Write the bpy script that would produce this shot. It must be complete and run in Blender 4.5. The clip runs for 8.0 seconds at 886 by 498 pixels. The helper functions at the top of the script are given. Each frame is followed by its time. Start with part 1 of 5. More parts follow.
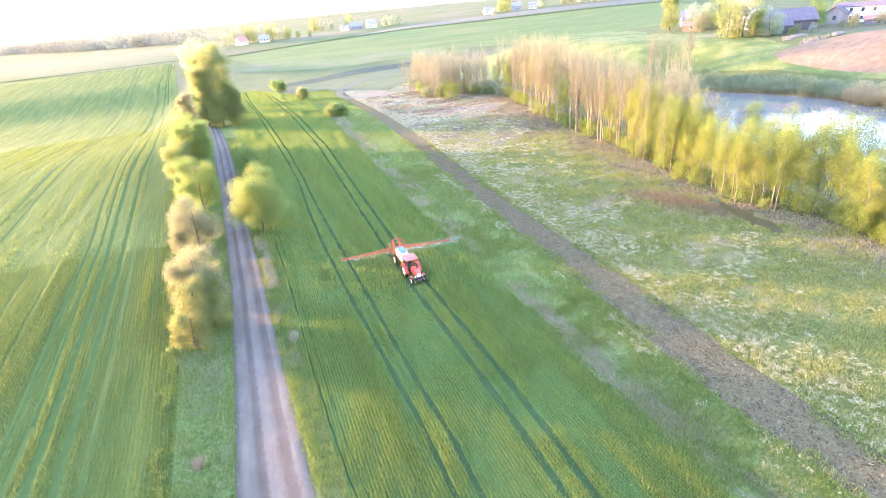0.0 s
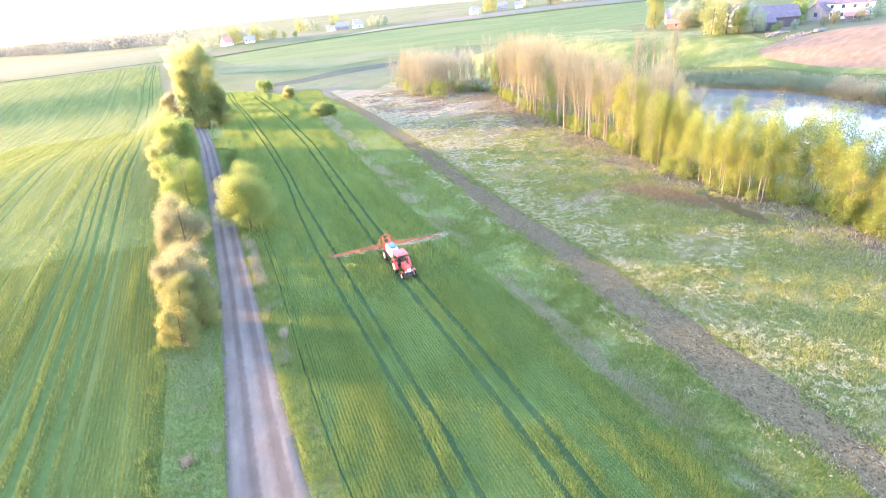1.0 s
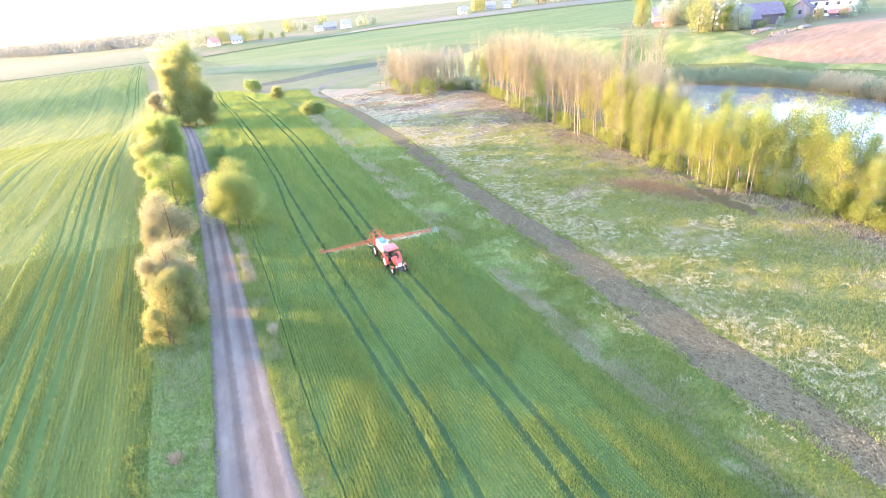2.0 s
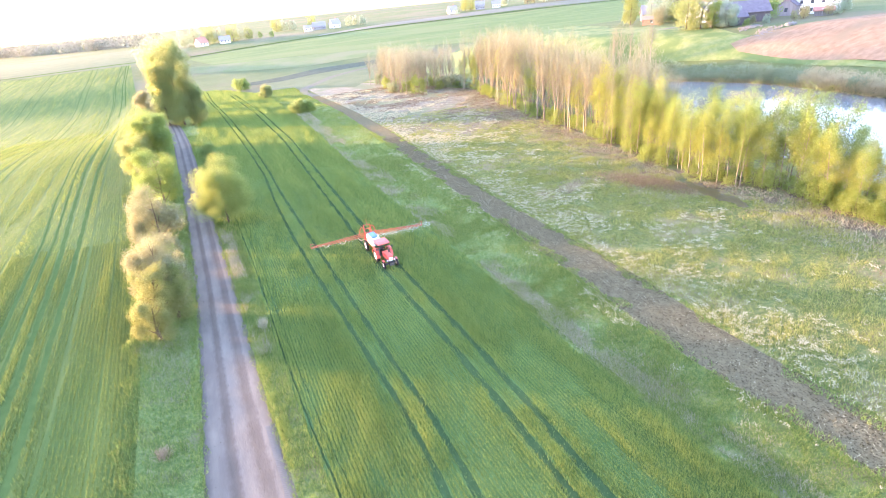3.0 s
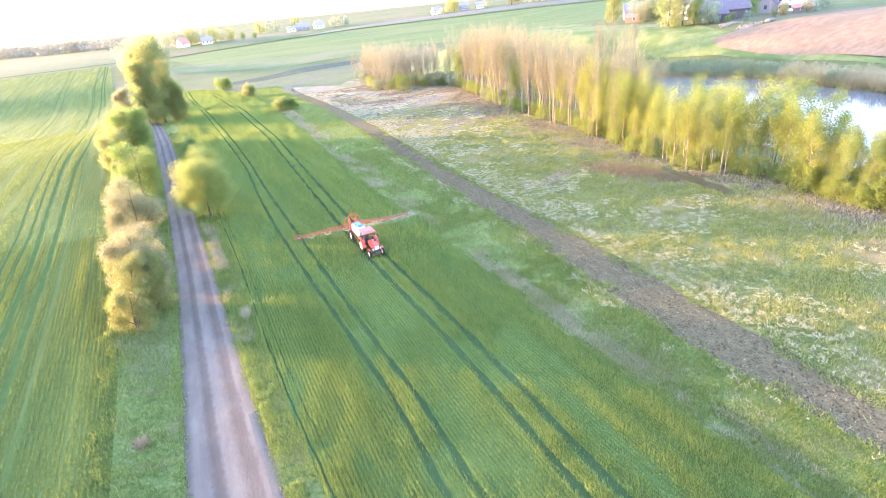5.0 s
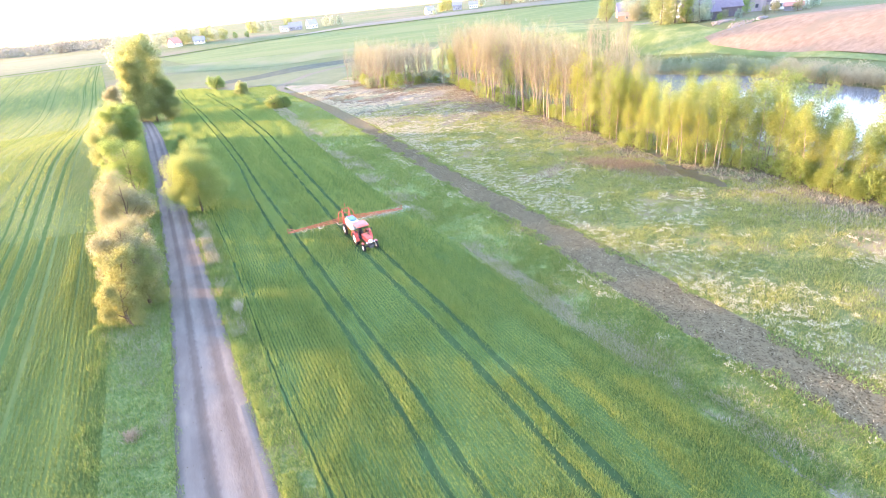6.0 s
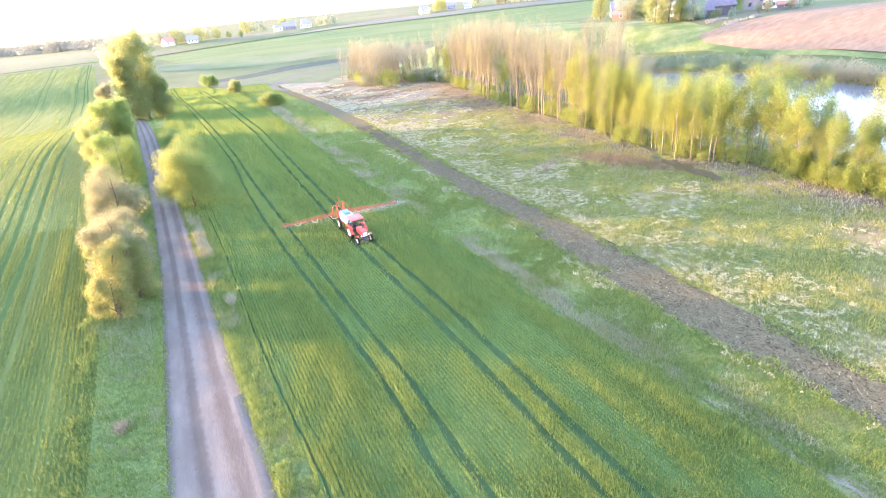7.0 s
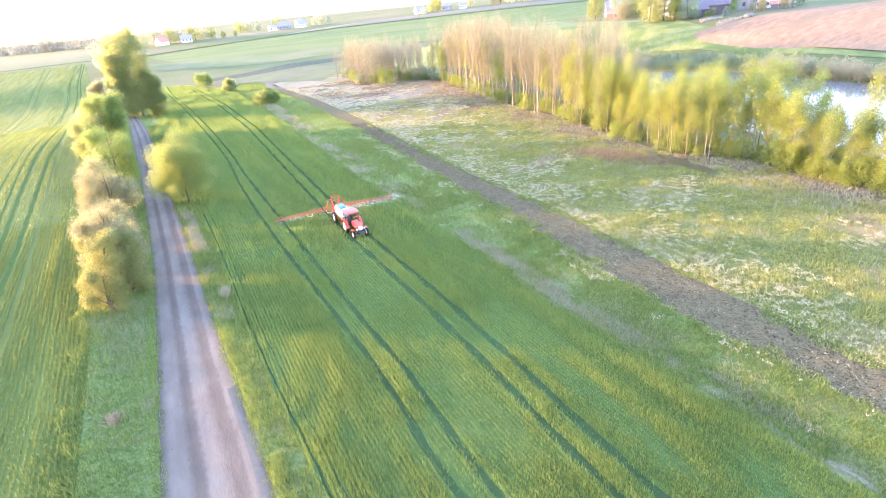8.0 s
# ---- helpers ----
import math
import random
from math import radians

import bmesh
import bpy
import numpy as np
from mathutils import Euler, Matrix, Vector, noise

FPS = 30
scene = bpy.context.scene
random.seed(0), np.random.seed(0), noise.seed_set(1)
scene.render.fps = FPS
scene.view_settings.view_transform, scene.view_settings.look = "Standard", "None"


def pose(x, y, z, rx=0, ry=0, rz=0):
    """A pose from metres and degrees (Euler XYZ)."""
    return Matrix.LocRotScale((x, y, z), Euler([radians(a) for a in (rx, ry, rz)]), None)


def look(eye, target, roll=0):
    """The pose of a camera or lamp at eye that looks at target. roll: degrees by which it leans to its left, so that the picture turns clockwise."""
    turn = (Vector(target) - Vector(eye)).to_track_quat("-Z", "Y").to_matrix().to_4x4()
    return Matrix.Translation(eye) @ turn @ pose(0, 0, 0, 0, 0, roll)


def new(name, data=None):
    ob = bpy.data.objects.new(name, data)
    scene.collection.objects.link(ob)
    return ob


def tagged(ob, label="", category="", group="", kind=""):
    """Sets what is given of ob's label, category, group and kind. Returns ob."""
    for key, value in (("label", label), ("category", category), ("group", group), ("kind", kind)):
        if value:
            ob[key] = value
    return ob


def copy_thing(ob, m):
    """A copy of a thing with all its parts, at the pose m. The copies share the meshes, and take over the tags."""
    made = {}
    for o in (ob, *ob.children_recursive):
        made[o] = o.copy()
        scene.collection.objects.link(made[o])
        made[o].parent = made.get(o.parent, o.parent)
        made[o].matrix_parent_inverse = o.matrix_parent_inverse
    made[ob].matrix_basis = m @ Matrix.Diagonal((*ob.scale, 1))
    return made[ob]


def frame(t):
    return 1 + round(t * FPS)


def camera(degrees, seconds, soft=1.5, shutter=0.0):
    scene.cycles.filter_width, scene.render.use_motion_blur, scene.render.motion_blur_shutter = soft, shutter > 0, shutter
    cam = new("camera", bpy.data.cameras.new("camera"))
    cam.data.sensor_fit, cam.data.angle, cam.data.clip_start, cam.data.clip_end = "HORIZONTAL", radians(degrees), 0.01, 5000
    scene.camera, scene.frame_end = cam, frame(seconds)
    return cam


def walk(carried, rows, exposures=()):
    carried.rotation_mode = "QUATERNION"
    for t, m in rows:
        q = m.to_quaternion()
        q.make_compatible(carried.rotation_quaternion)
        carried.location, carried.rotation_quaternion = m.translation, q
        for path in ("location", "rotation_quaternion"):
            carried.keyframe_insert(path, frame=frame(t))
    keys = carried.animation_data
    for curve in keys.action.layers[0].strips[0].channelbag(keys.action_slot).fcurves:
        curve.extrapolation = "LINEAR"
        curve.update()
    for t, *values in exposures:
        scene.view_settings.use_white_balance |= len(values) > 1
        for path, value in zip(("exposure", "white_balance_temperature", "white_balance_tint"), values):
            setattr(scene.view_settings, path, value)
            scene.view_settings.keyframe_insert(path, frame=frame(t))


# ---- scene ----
cam = camera(80.0, 8.0, soft=0.5)
PATH = [
    (0, (0.572, 0.000, 27.403), (6.325, 17.217, 19.008), -5.31),
    (0.5, (0.511, 0.016, 27.080), (6.457, 17.165, 18.679), -5.42),
    (1, (0.421, 0.007, 26.733), (6.552, 17.086, 18.323), -5.52),
    (1.5, (0.383, 0.028, 26.357), (6.683, 17.043, 17.943), -5.60),
    (3, (0.284, 0.061, 25.131), (7.046, 16.892, 16.705), -5.69),
    (3.5, (0.254, 0.085, 24.712), (7.160, 16.860, 16.292), -5.71),
    (4, (0.223, 0.115, 24.280), (7.248, 16.845, 15.868), -5.71),
    (4.5, (0.199, 0.123, 23.887), (7.328, 16.815, 15.488), -5.71),
    (6, (0.103, 0.123, 22.623), (7.530, 16.690, 14.233), -5.68),
    (6.5, (0.051, 0.139, 22.194), (7.570, 16.665, 13.808), -5.64),
    (7, (0.009, 0.160, 21.764), (7.614, 16.651, 13.383), -5.56),
    (7.5, (-0.068, 0.199, 21.354), (7.622, 16.656, 12.985), -5.47),
    (8, (-0.143, 0.194, 20.953), (7.628, 16.617, 12.592), -5.40),
]
walk(cam, [(t, look(eye, target, roll)) for t, eye, target, roll in PATH], exposures=[(0.0, 4.25, 6030, 43)])

# ---- light: low evening sun ahead on the left, clear sky ----
SUN_UP, SUN_WAY = radians(5.9), Vector((-0.77, 0.64, 0)).normalized()
world = bpy.data.worlds.new("sky")
scene.world = world
world.use_nodes = True
wn = world.node_tree.nodes
sky = wn.new("ShaderNodeTexSky")
sky.sky_type, sky.sun_disc = "NISHITA", False
sky.sun_elevation, sky.sun_rotation = SUN_UP, radians(-50.0)
sky.air_density, sky.dust_density, sky.ozone_density = 1.0, 0.7, 1.5
wn["Background"].inputs["Strength"].default_value = 0.15
world.node_tree.links.new(sky.outputs[0], wn["Background"].inputs[0])
sun = new("sun", bpy.data.lights.new("sun", "SUN"))
sun.data.energy, sun.data.angle, sun.data.color = 1.75, radians(1.2), (1.0, 0.61, 0.21)
sun.matrix_world = look((0, 0, 80), Vector((0, 0, 80)) - (SUN_WAY * math.cos(SUN_UP) + Vector((0, 0, math.sin(SUN_UP)))))

rng = np.random.default_rng(7)


# ---- materials ----
def material(name, stops, scale=1.0, detail=6.0, rough=0.9, bump=0.0, bump_scale=None, stretch=(1, 1, 1), island=0.0,
             leafy=0.0, metal=0.0, blotch=None, per_object=0.0, spec=0.12):
    """A surface whose colour runs over the stops by noise at a scale; blotch: (colour, scale, from, to), a second larger variation;
    island: random per loose piece; leafy: how much light passes through."""
    m = bpy.data.materials.new(name)
    m.use_nodes = True
    nt = m.node_tree
    n, link = nt.nodes, nt.links.new
    bsdf = n["Principled BSDF"]
    bsdf.inputs["Roughness"].default_value = rough
    bsdf.inputs["Metallic"].default_value = metal
    bsdf.inputs["Specular IOR Level"].default_value = spec
    geo = n.new("ShaderNodeNewGeometry")
    place = n.new("ShaderNodeMapping")
    place.inputs["Scale"].default_value = stretch
    link(geo.outputs["Position"], place.inputs["Vector"])
    tex = n.new("ShaderNodeTexNoise")
    tex.inputs["Scale"].default_value, tex.inputs["Detail"].default_value, tex.inputs["Roughness"].default_value = scale, detail, 0.65
    link(place.outputs[0], tex.inputs["Vector"])
    value = tex.outputs["Fac"]
    for amount, source in ((island, geo.outputs["Random Per Island"]), (per_object, None)):
        if amount:
            if source is None:
                source = n.new("ShaderNodeObjectInfo").outputs["Random"]
            mix = n.new("ShaderNodeMix")
            mix.inputs["Factor"].default_value = amount
            link(value, mix.inputs["A"]), link(source, mix.inputs["B"])
            value = mix.outputs["Result"]
    ramp = n.new("ShaderNodeValToRGB")
    r = ramp.color_ramp
    while len(r.elements) < len(stops):
        r.elements.new(0.5)
    low, high = (0.3, 0.7) if not island and not per_object else (0.2, 0.8)
    for i, (e, c) in enumerate(zip(r.elements, stops)):
        e.position, e.color = low + (high - low) * i / max(1, len(stops) - 1), (*c, 1)
    link(value, ramp.inputs["Fac"])
    colour = ramp.outputs["Color"]
    if blotch:
        tint, b_scale, b0, b1 = blotch
        spots = n.new("ShaderNodeTexNoise")
        spots.inputs["Scale"].default_value, spots.inputs["Detail"].default_value = b_scale, 4
        link(place.outputs[0], spots.inputs["Vector"])
        ease = n.new("ShaderNodeMapRange")
        ease.inputs["From Min"].default_value, ease.inputs["From Max"].default_value = b0, b1
        link(spots.outputs["Fac"], ease.inputs["Value"])
        mix = n.new("ShaderNodeMix")
        mix.data_type = "RGBA"
        link(ease.outputs[0], mix.inputs["Factor"]), link(colour, mix.inputs["A"])
        mix.inputs["B"].default_value = (*tint, 1)
        colour = mix.outputs["Result"]
    link(colour, bsdf.inputs["Base Color"])
    if bump:
        fine = n.new("ShaderNodeTexNoise")
        fine.inputs["Scale"].default_value, fine.inputs["Detail"].default_value = bump_scale or scale * 4, 5
        link(place.outputs[0], fine.inputs["Vector"])
        relief = n.new("ShaderNodeBump")
        relief.inputs["Distance"].default_value = bump
        link(fine.outputs["Fac"], relief.inputs["Height"]), link(relief.outputs[0], bsdf.inputs["Normal"])
    if leafy:
        out = n["Material Output"]
        thin = n.new("ShaderNodeBsdfTranslucent")
        link(colour, thin.inputs["Color"])
        both = n.new("ShaderNodeMixShader")
        both.inputs[0].default_value = leafy
        link(bsdf.outputs[0], both.inputs[1]), link(thin.outputs[0], both.inputs[2]), link(both.outputs[0], out.inputs["Surface"])
    return m


M = {}
M["land"] = material("open_land", [(0.088, 0.114, 0.04), (0.114, 0.136, 0.048), (0.145, 0.157, 0.062)], 0.05, 8, bump=0.1, bump_scale=3, blotch=((0.15, 0.141, 0.07), 0.012, 0.5, 0.6))
M["road"] = material("gravel_road", [(0.13, 0.113, 0.085), (0.153, 0.133, 0.101), (0.179, 0.157, 0.118)], 0.9, 10, bump=0.02, bump_scale=9, stretch=(1, 0.3, 1), blotch=((0.111, 0.096, 0.075), 0.3, 0.52, 0.75))


def wheel_worn(m):
    """Browner worn wheel lines and a paler crown, across the road's width, over a material."""
    nt = m.node_tree
    n, link = nt.nodes, nt.links.new
    bsdf = n["Principled BSDF"]
    was = bsdf.inputs["Base Color"].links[0].from_socket
    uv = n.new("ShaderNodeUVMap")
    shift = n.new("ShaderNodeTexNoise")
    shift.inputs["Scale"].default_value = 14
    link(uv.outputs[0], shift.inputs["Vector"])
    apart = n.new("ShaderNodeSeparateXYZ")
    link(uv.outputs[0], apart.inputs[0])
    wobble = n.new("ShaderNodeMath")
    wobble.operation = "MULTIPLY_ADD"
    link(shift.outputs["Fac"], wobble.inputs[0])
    wobble.inputs[1].default_value = 0.07
    link(apart.outputs[0], wobble.inputs[2])
    ramp = n.new("ShaderNodeValToRGB")
    r = ramp.color_ramp
    tones = ((0.0, (0.7, 0.72, 0.68)), (0.09, (0.82, 0.82, 0.82)), (0.14, (1.04, 1.03, 1.03)), (0.3, (1.02, 1.0, 1.0)), (0.37, (0.72, 0.68, 0.66)), (0.44, (0.78, 0.74, 0.72)), (0.5, (1.16, 1.15, 1.16)), (0.62, (1.06, 1.05, 1.06)), (0.72, (0.74, 0.71, 0.69)), (0.82, (0.82, 0.79, 0.78)), (0.87, (1.14, 1.12, 1.12)), (1.0, (0.85, 0.85, 0.8)))
    while len(r.elements) < len(tones):
        r.elements.new(0.5)
    for e, (at, c) in zip(r.elements, tones):
        e.position, e.color = at, (*c, 1)
    link(wobble.outputs[0], ramp.inputs[0])
    mix = n.new("ShaderNodeMix")
    mix.data_type, mix.blend_type = "RGBA", "MULTIPLY"
    mix.inputs["Factor"].default_value = 1.0
    link(was, mix.inputs["A"]), link(ramp.outputs[0], mix.inputs["B"]), link(mix.outputs["Result"], bsdf.inputs["Base Color"])


wheel_worn(M["road"])
M["crop_ground"] = material("cereal_ground", [(0.058, 0.12, 0.034), (0.088, 0.16, 0.046), (0.118, 0.195, 0.058)], 1.5, 8, bump=0.08, bump_scale=6, stretch=(1, 0.25, 1))
# yellower blotches drawn out along the rows put sunlight into the ground colour
M["slope_ground"] = material("young_cereal_ground", [(0.07, 0.114, 0.026), (0.097, 0.141, 0.033), (0.128, 0.167, 0.04)], 0.6, 8, bump=0.08, bump_scale=5, stretch=(1, 0.06, 1), blotch=((0.145, 0.172, 0.042), 0.45, 0.5, 0.65))
M["crop"] = material("cereal_leaves", [(0.1, 0.175, 0.044), (0.195, 0.275, 0.068), (0.32, 0.365, 0.098)], 0.5, 5, rough=0.65, island=0.5, leafy=0.5, stretch=(1, 0.12, 1))
# the yellow blotch paints sunlit swells of the crop as streaks
M["crop_left"] = material("young_cereal_leaves", [(0.075, 0.13, 0.034), (0.145, 0.202, 0.054), (0.245, 0.28, 0.08)], 0.7, 5, rough=0.6, island=0.5, leafy=0.45, stretch=(1, 0.05, 1), blotch=((0.194, 0.233, 0.057), 0.45, 0.54, 0.7))
# track floor in dark green, with the shade of the standing crop in it
M["tram"] = material("shaded_track_floor", [(0.036, 0.074, 0.026), (0.058, 0.1, 0.036)], 2.0, 6, bump=0.05, spec=0.0)
M["tram_slope"] = material("slope_track_turf", [(0.07, 0.115, 0.032), (0.095, 0.14, 0.04)], 1.0, 6, bump=0.05, spec=0.0)
M["verge"] = material("verge_turf", [(0.06, 0.11, 0.029), (0.146, 0.207, 0.06), (0.265, 0.285, 0.12)], 3.2, 10, bump=0.15, bump_scale=7, blotch=((0.21, 0.205, 0.1), 0.3, 0.52, 0.68))
M["grass"] = material("grass_blades", [(0.105, 0.182, 0.04), (0.187, 0.263, 0.062), (0.31, 0.335, 0.108)], 1.1, 5, rough=0.7, island=0.6, leafy=0.45)
M["dry"] = material("dry_grass_blades", [(0.25, 0.23, 0.14), (0.34, 0.315, 0.2), (0.44, 0.405, 0.275)], 0.35, 5, rough=0.8, island=0.5, leafy=0.3)
M["meadow"] = material("meadow_turf", [(0.065, 0.095, 0.026), (0.145, 0.168, 0.05), (0.25, 0.235, 0.095)], 2.8, 10, bump=0.18, bump_scale=7, blotch=((0.26, 0.22, 0.115), 0.16, 0.52, 0.66))
M["mud"] = material("brown_dead_reeds", [(0.09, 0.072, 0.045), (0.16, 0.13, 0.08), (0.26, 0.22, 0.14)], 0.6, 9, bump=0.1, bump_scale=4, blotch=((0.13, 0.15, 0.06), 0.3, 0.5, 0.62))
M["straw"] = material("pale_straw_meadow", [(0.13, 0.12, 0.07), (0.22, 0.195, 0.125), (0.31, 0.275, 0.19)], 1.4, 10, bump=0.12, bump_scale=5, blotch=((0.16, 0.18, 0.09), 0.08, 0.48, 0.58))
M["meadow_leaf"] = material("meadow_leaves", [(0.15, 0.2, 0.05), (0.255, 0.285, 0.076), (0.41, 0.38, 0.135)], 0.6, 5, rough=0.7, island=0.5, leafy=0.4)
M["pale_mud"] = material("pale_dried_mud", [(0.2, 0.185, 0.13), (0.3, 0.275, 0.2)], 3.5, 8, bump=0.04)
M["flower"] = material("white_weed_flowers", [(0.39, 0.37, 0.23), (0.54, 0.51, 0.345)], 1, 3, island=0.6, leafy=0.3)
M["yellow_weed"] = material("yellow_green_weeds", [(0.2, 0.28, 0.07), (0.28, 0.34, 0.09)], 1, 3, island=0.6, leafy=0.4)
M["soil"] = material("turned_soil", [(0.05, 0.042, 0.02), (0.1, 0.084, 0.043), (0.18, 0.154, 0.084)], 2.0, 12, bump=0.12, bump_scale=8, stretch=(1, 0.6, 1), island=0.5, spec=0.0)
M["brown"] = material("bare_field_soil", [(0.189, 0.13, 0.077), (0.242, 0.169, 0.104), (0.295, 0.211, 0.132)], 0.9, 8, bump=0.08, bump_scale=2, stretch=(0.25, 1, 1), blotch=((0.198, 0.157, 0.097), 0.12, 0.5, 0.64), spec=0.03)
M["far_green"] = material("far_cereal", [(0.106, 0.145, 0.042), (0.136, 0.172, 0.051), (0.167, 0.198, 0.062)], 0.25, 9, bump=0.1, bump_scale=2, stretch=(0.15, 1, 1), blotch=((0.167, 0.185, 0.062), 0.05, 0.5, 0.62))
M["far_sun"] = material("sunny_turf", [(0.114, 0.158, 0.048), (0.158, 0.194, 0.066), (0.207, 0.224, 0.092)], 0.35, 8, bump=0.15, bump_scale=2, blotch=((0.097, 0.145, 0.048), 0.12, 0.48, 0.6))
M["far_yellow"] = material("far_sunny_field", [(0.123, 0.158, 0.053), (0.167, 0.185, 0.07)], 0.1, 8, bump=0.1, bump_scale=2, blotch=((0.176, 0.176, 0.079), 0.04, 0.5, 0.62))
M["far_tan"] = material("far_stubble", [(0.16, 0.15, 0.095), (0.21, 0.19, 0.125)], 0.03, 6, bump=0.1, bump_scale=2)
M["wet"] = material("wet_grey_meadow", [(0.106, 0.128, 0.053), (0.145, 0.158, 0.072)], 0.12, 8, bump=0.1, bump_scale=3)
M["far_lane"] = material("trodden_earth_track", [(0.11, 0.105, 0.065), (0.17, 0.16, 0.1)], 0.8, 7, bump=0.05)
# grey-dark grass colour that stands for the upper field edge's shade
M["bank"] = material("edge_shade_grass", [(0.055, 0.068, 0.04), (0.085, 0.1, 0.058)], 0.4, 7, bump=0.15, bump_scale=2)
M["tan_tuft"] = material("rusty_dead_grass", [(0.33, 0.235, 0.15), (0.47, 0.36, 0.24)], 2.0, 4, rough=0.8, island=0.5, leafy=0.3)
M["bark"] = material("dark_bark", [(0.08, 0.06, 0.045), (0.15, 0.12, 0.09)], 3, 6, bump=0.02)
M["birch_bark"] = material("white_birch_bark", [(0.15, 0.13, 0.09), (0.24, 0.21, 0.155), (0.32, 0.285, 0.22)], 2, 6, bump=0.01)
M["twig"] = material("bare_brown_twigs", [(0.168, 0.172, 0.108), (0.23, 0.236, 0.15), (0.298, 0.308, 0.196)], 0.5, 4, island=0.6, per_object=0.3, leafy=0.45)
M["puddle_bed"] = material("brown_bog_water", [(0.06, 0.052, 0.022), (0.105, 0.09, 0.04)], 0.8, 6, rough=0.3, spec=0.3, bump=0.01, bump_scale=3)
M["reed_bed"] = material("flattened_dead_reeds", [(0.15, 0.11, 0.055), (0.25, 0.19, 0.105), (0.37, 0.3, 0.185)], 0.5, 5, rough=0.85, island=0.6, leafy=0.25)
M["brown_weed"] = material("dead_brown_stalks", [(0.13, 0.095, 0.058), (0.22, 0.17, 0.105), (0.34, 0.285, 0.19)], 0.3, 5, rough=0.85, island=0.6, leafy=0.25)


def leaves(name, a, b, c, leafy=0.45):
    return material(name, [a, b, c], 0.35, 4, rough=0.55, island=0.6, per_object=0.15, leafy=leafy)


M["leaf_green"] = leaves("green_leaves", (0.147, 0.231, 0.065), (0.204, 0.292, 0.084), (0.263, 0.342, 0.107), 0.7)
M["leaf_poplar"] = leaves("poplar_leaves", (0.217, 0.268, 0.095), (0.278, 0.33, 0.122), (0.348, 0.383, 0.165), 0.72)
M["leaf_yellow"] = leaves("fresh_yellow_leaves", (0.221, 0.26, 0.056), (0.287, 0.325, 0.077), (0.354, 0.385, 0.104), 0.64)
M["leaf_fresh"] = leaves("fresh_green_leaves", (0.176, 0.24, 0.056), (0.232, 0.3, 0.074), (0.296, 0.355, 0.1), 0.64)
M["leaf_lone"] = leaves("maple_flower_leaves", (0.212, 0.276, 0.072), (0.273, 0.331, 0.097), (0.333, 0.381, 0.13), 0.6)
M["leaf_willow"] = leaves("pinkish_willow_catkins", (0.194, 0.204, 0.107), (0.252, 0.262, 0.142), (0.316, 0.323, 0.19), 0.6)
M["leaf_amber"] = leaves("amber_leaves", (0.205, 0.228, 0.075), (0.254, 0.276, 0.098), (0.312, 0.322, 0.13), 0.6)
M["leaf_grey"] = leaves("grey_green_leaves", (0.22, 0.29, 0.19), (0.3, 0.37, 0.25), (0.38, 0.44, 0.31), 0.55)
M["leaf_bank"] = leaves("bank_willow_leaves", (0.184, 0.235, 0.129), (0.244, 0.29, 0.166), (0.304, 0.34, 0.212), 0.6)
M["leaf_reed"] = leaves("pale_reed_leaves", (0.33, 0.285, 0.155), (0.41, 0.35, 0.2), (0.48, 0.415, 0.255), 0.6)


# ---- lie of the land ----
def ease(a, b, v):
    q = np.clip((v - a) / (b - a), 0, 1)
    return q * q * (3 - 2 * q)


def bend(y, *pairs):
    """A line in plan: x at y, through pairs of (y, x)."""
    ys, xs = zip(*pairs)
    return np.interp(y, ys, xs)


def pond_near(y):
    return bend(y, (-60, 70), (-30, 70), (0, 73), (40, 77), (58, 80), (76, 86), (92, 95), (105, 103), (118, 110), (128, 114.5))


def pond_far(y):
    return bend(y, (-60, 112), (-30, 118), (0, 120), (40, 124.5), (58, 126.5), (76, 129), (92, 131), (105, 127), (118, 121), (128, 115.5))


def pond_mid(y):
    return (pond_near(y) + pond_far(y)) / 2


def pond_half(y):
    return (pond_far(y) - pond_near(y)) / 2


def height(x, y):
    x, y = np.asarray(x, float), np.asarray(y, float)
    left = (0.8 * ease(-6.3, -11, x) + 0.8 * ease(-11, -26, x)) * ease(300, 170, y)
    dip = -4.4 * ease(-13, -32, x) * ease(128, 215, y) * ease(320, 258, y)
    right = -0.5 * ease(14, 26, x) * ease(260, 180, y)
    far = (12 + 0.018 * np.clip(x, -150, 300)) * ease(225, 490, y) + 9 * ease(600, 1900, np.hypot(x, y))
    village = 10.5 * ease(125, 172, x * 0.78 + y * 0.62 - 30) * ease(88, 128, x) * ease(268, 208, y) * (1 - ease(2, 26, pond_far(y) + 28 - x) * ease(150, 128, y))
    basin = -1.6 * ease(1.5, -1.5, np.abs(x - pond_mid(y)) - pond_half(y)) * ease(132, 126, y) * ease(-70, -50, y)
    ditch = -0.2 * np.exp(-(((x - 24.2) / 1.3) ** 2)) * ease(150, 90, y)
    return left + dip + right + far + village + basin + ditch


def z_at(x, y):
    return float(height(x, y))


LATTICE = np.random.default_rng(99).uniform(-1, 1, (256, 256))


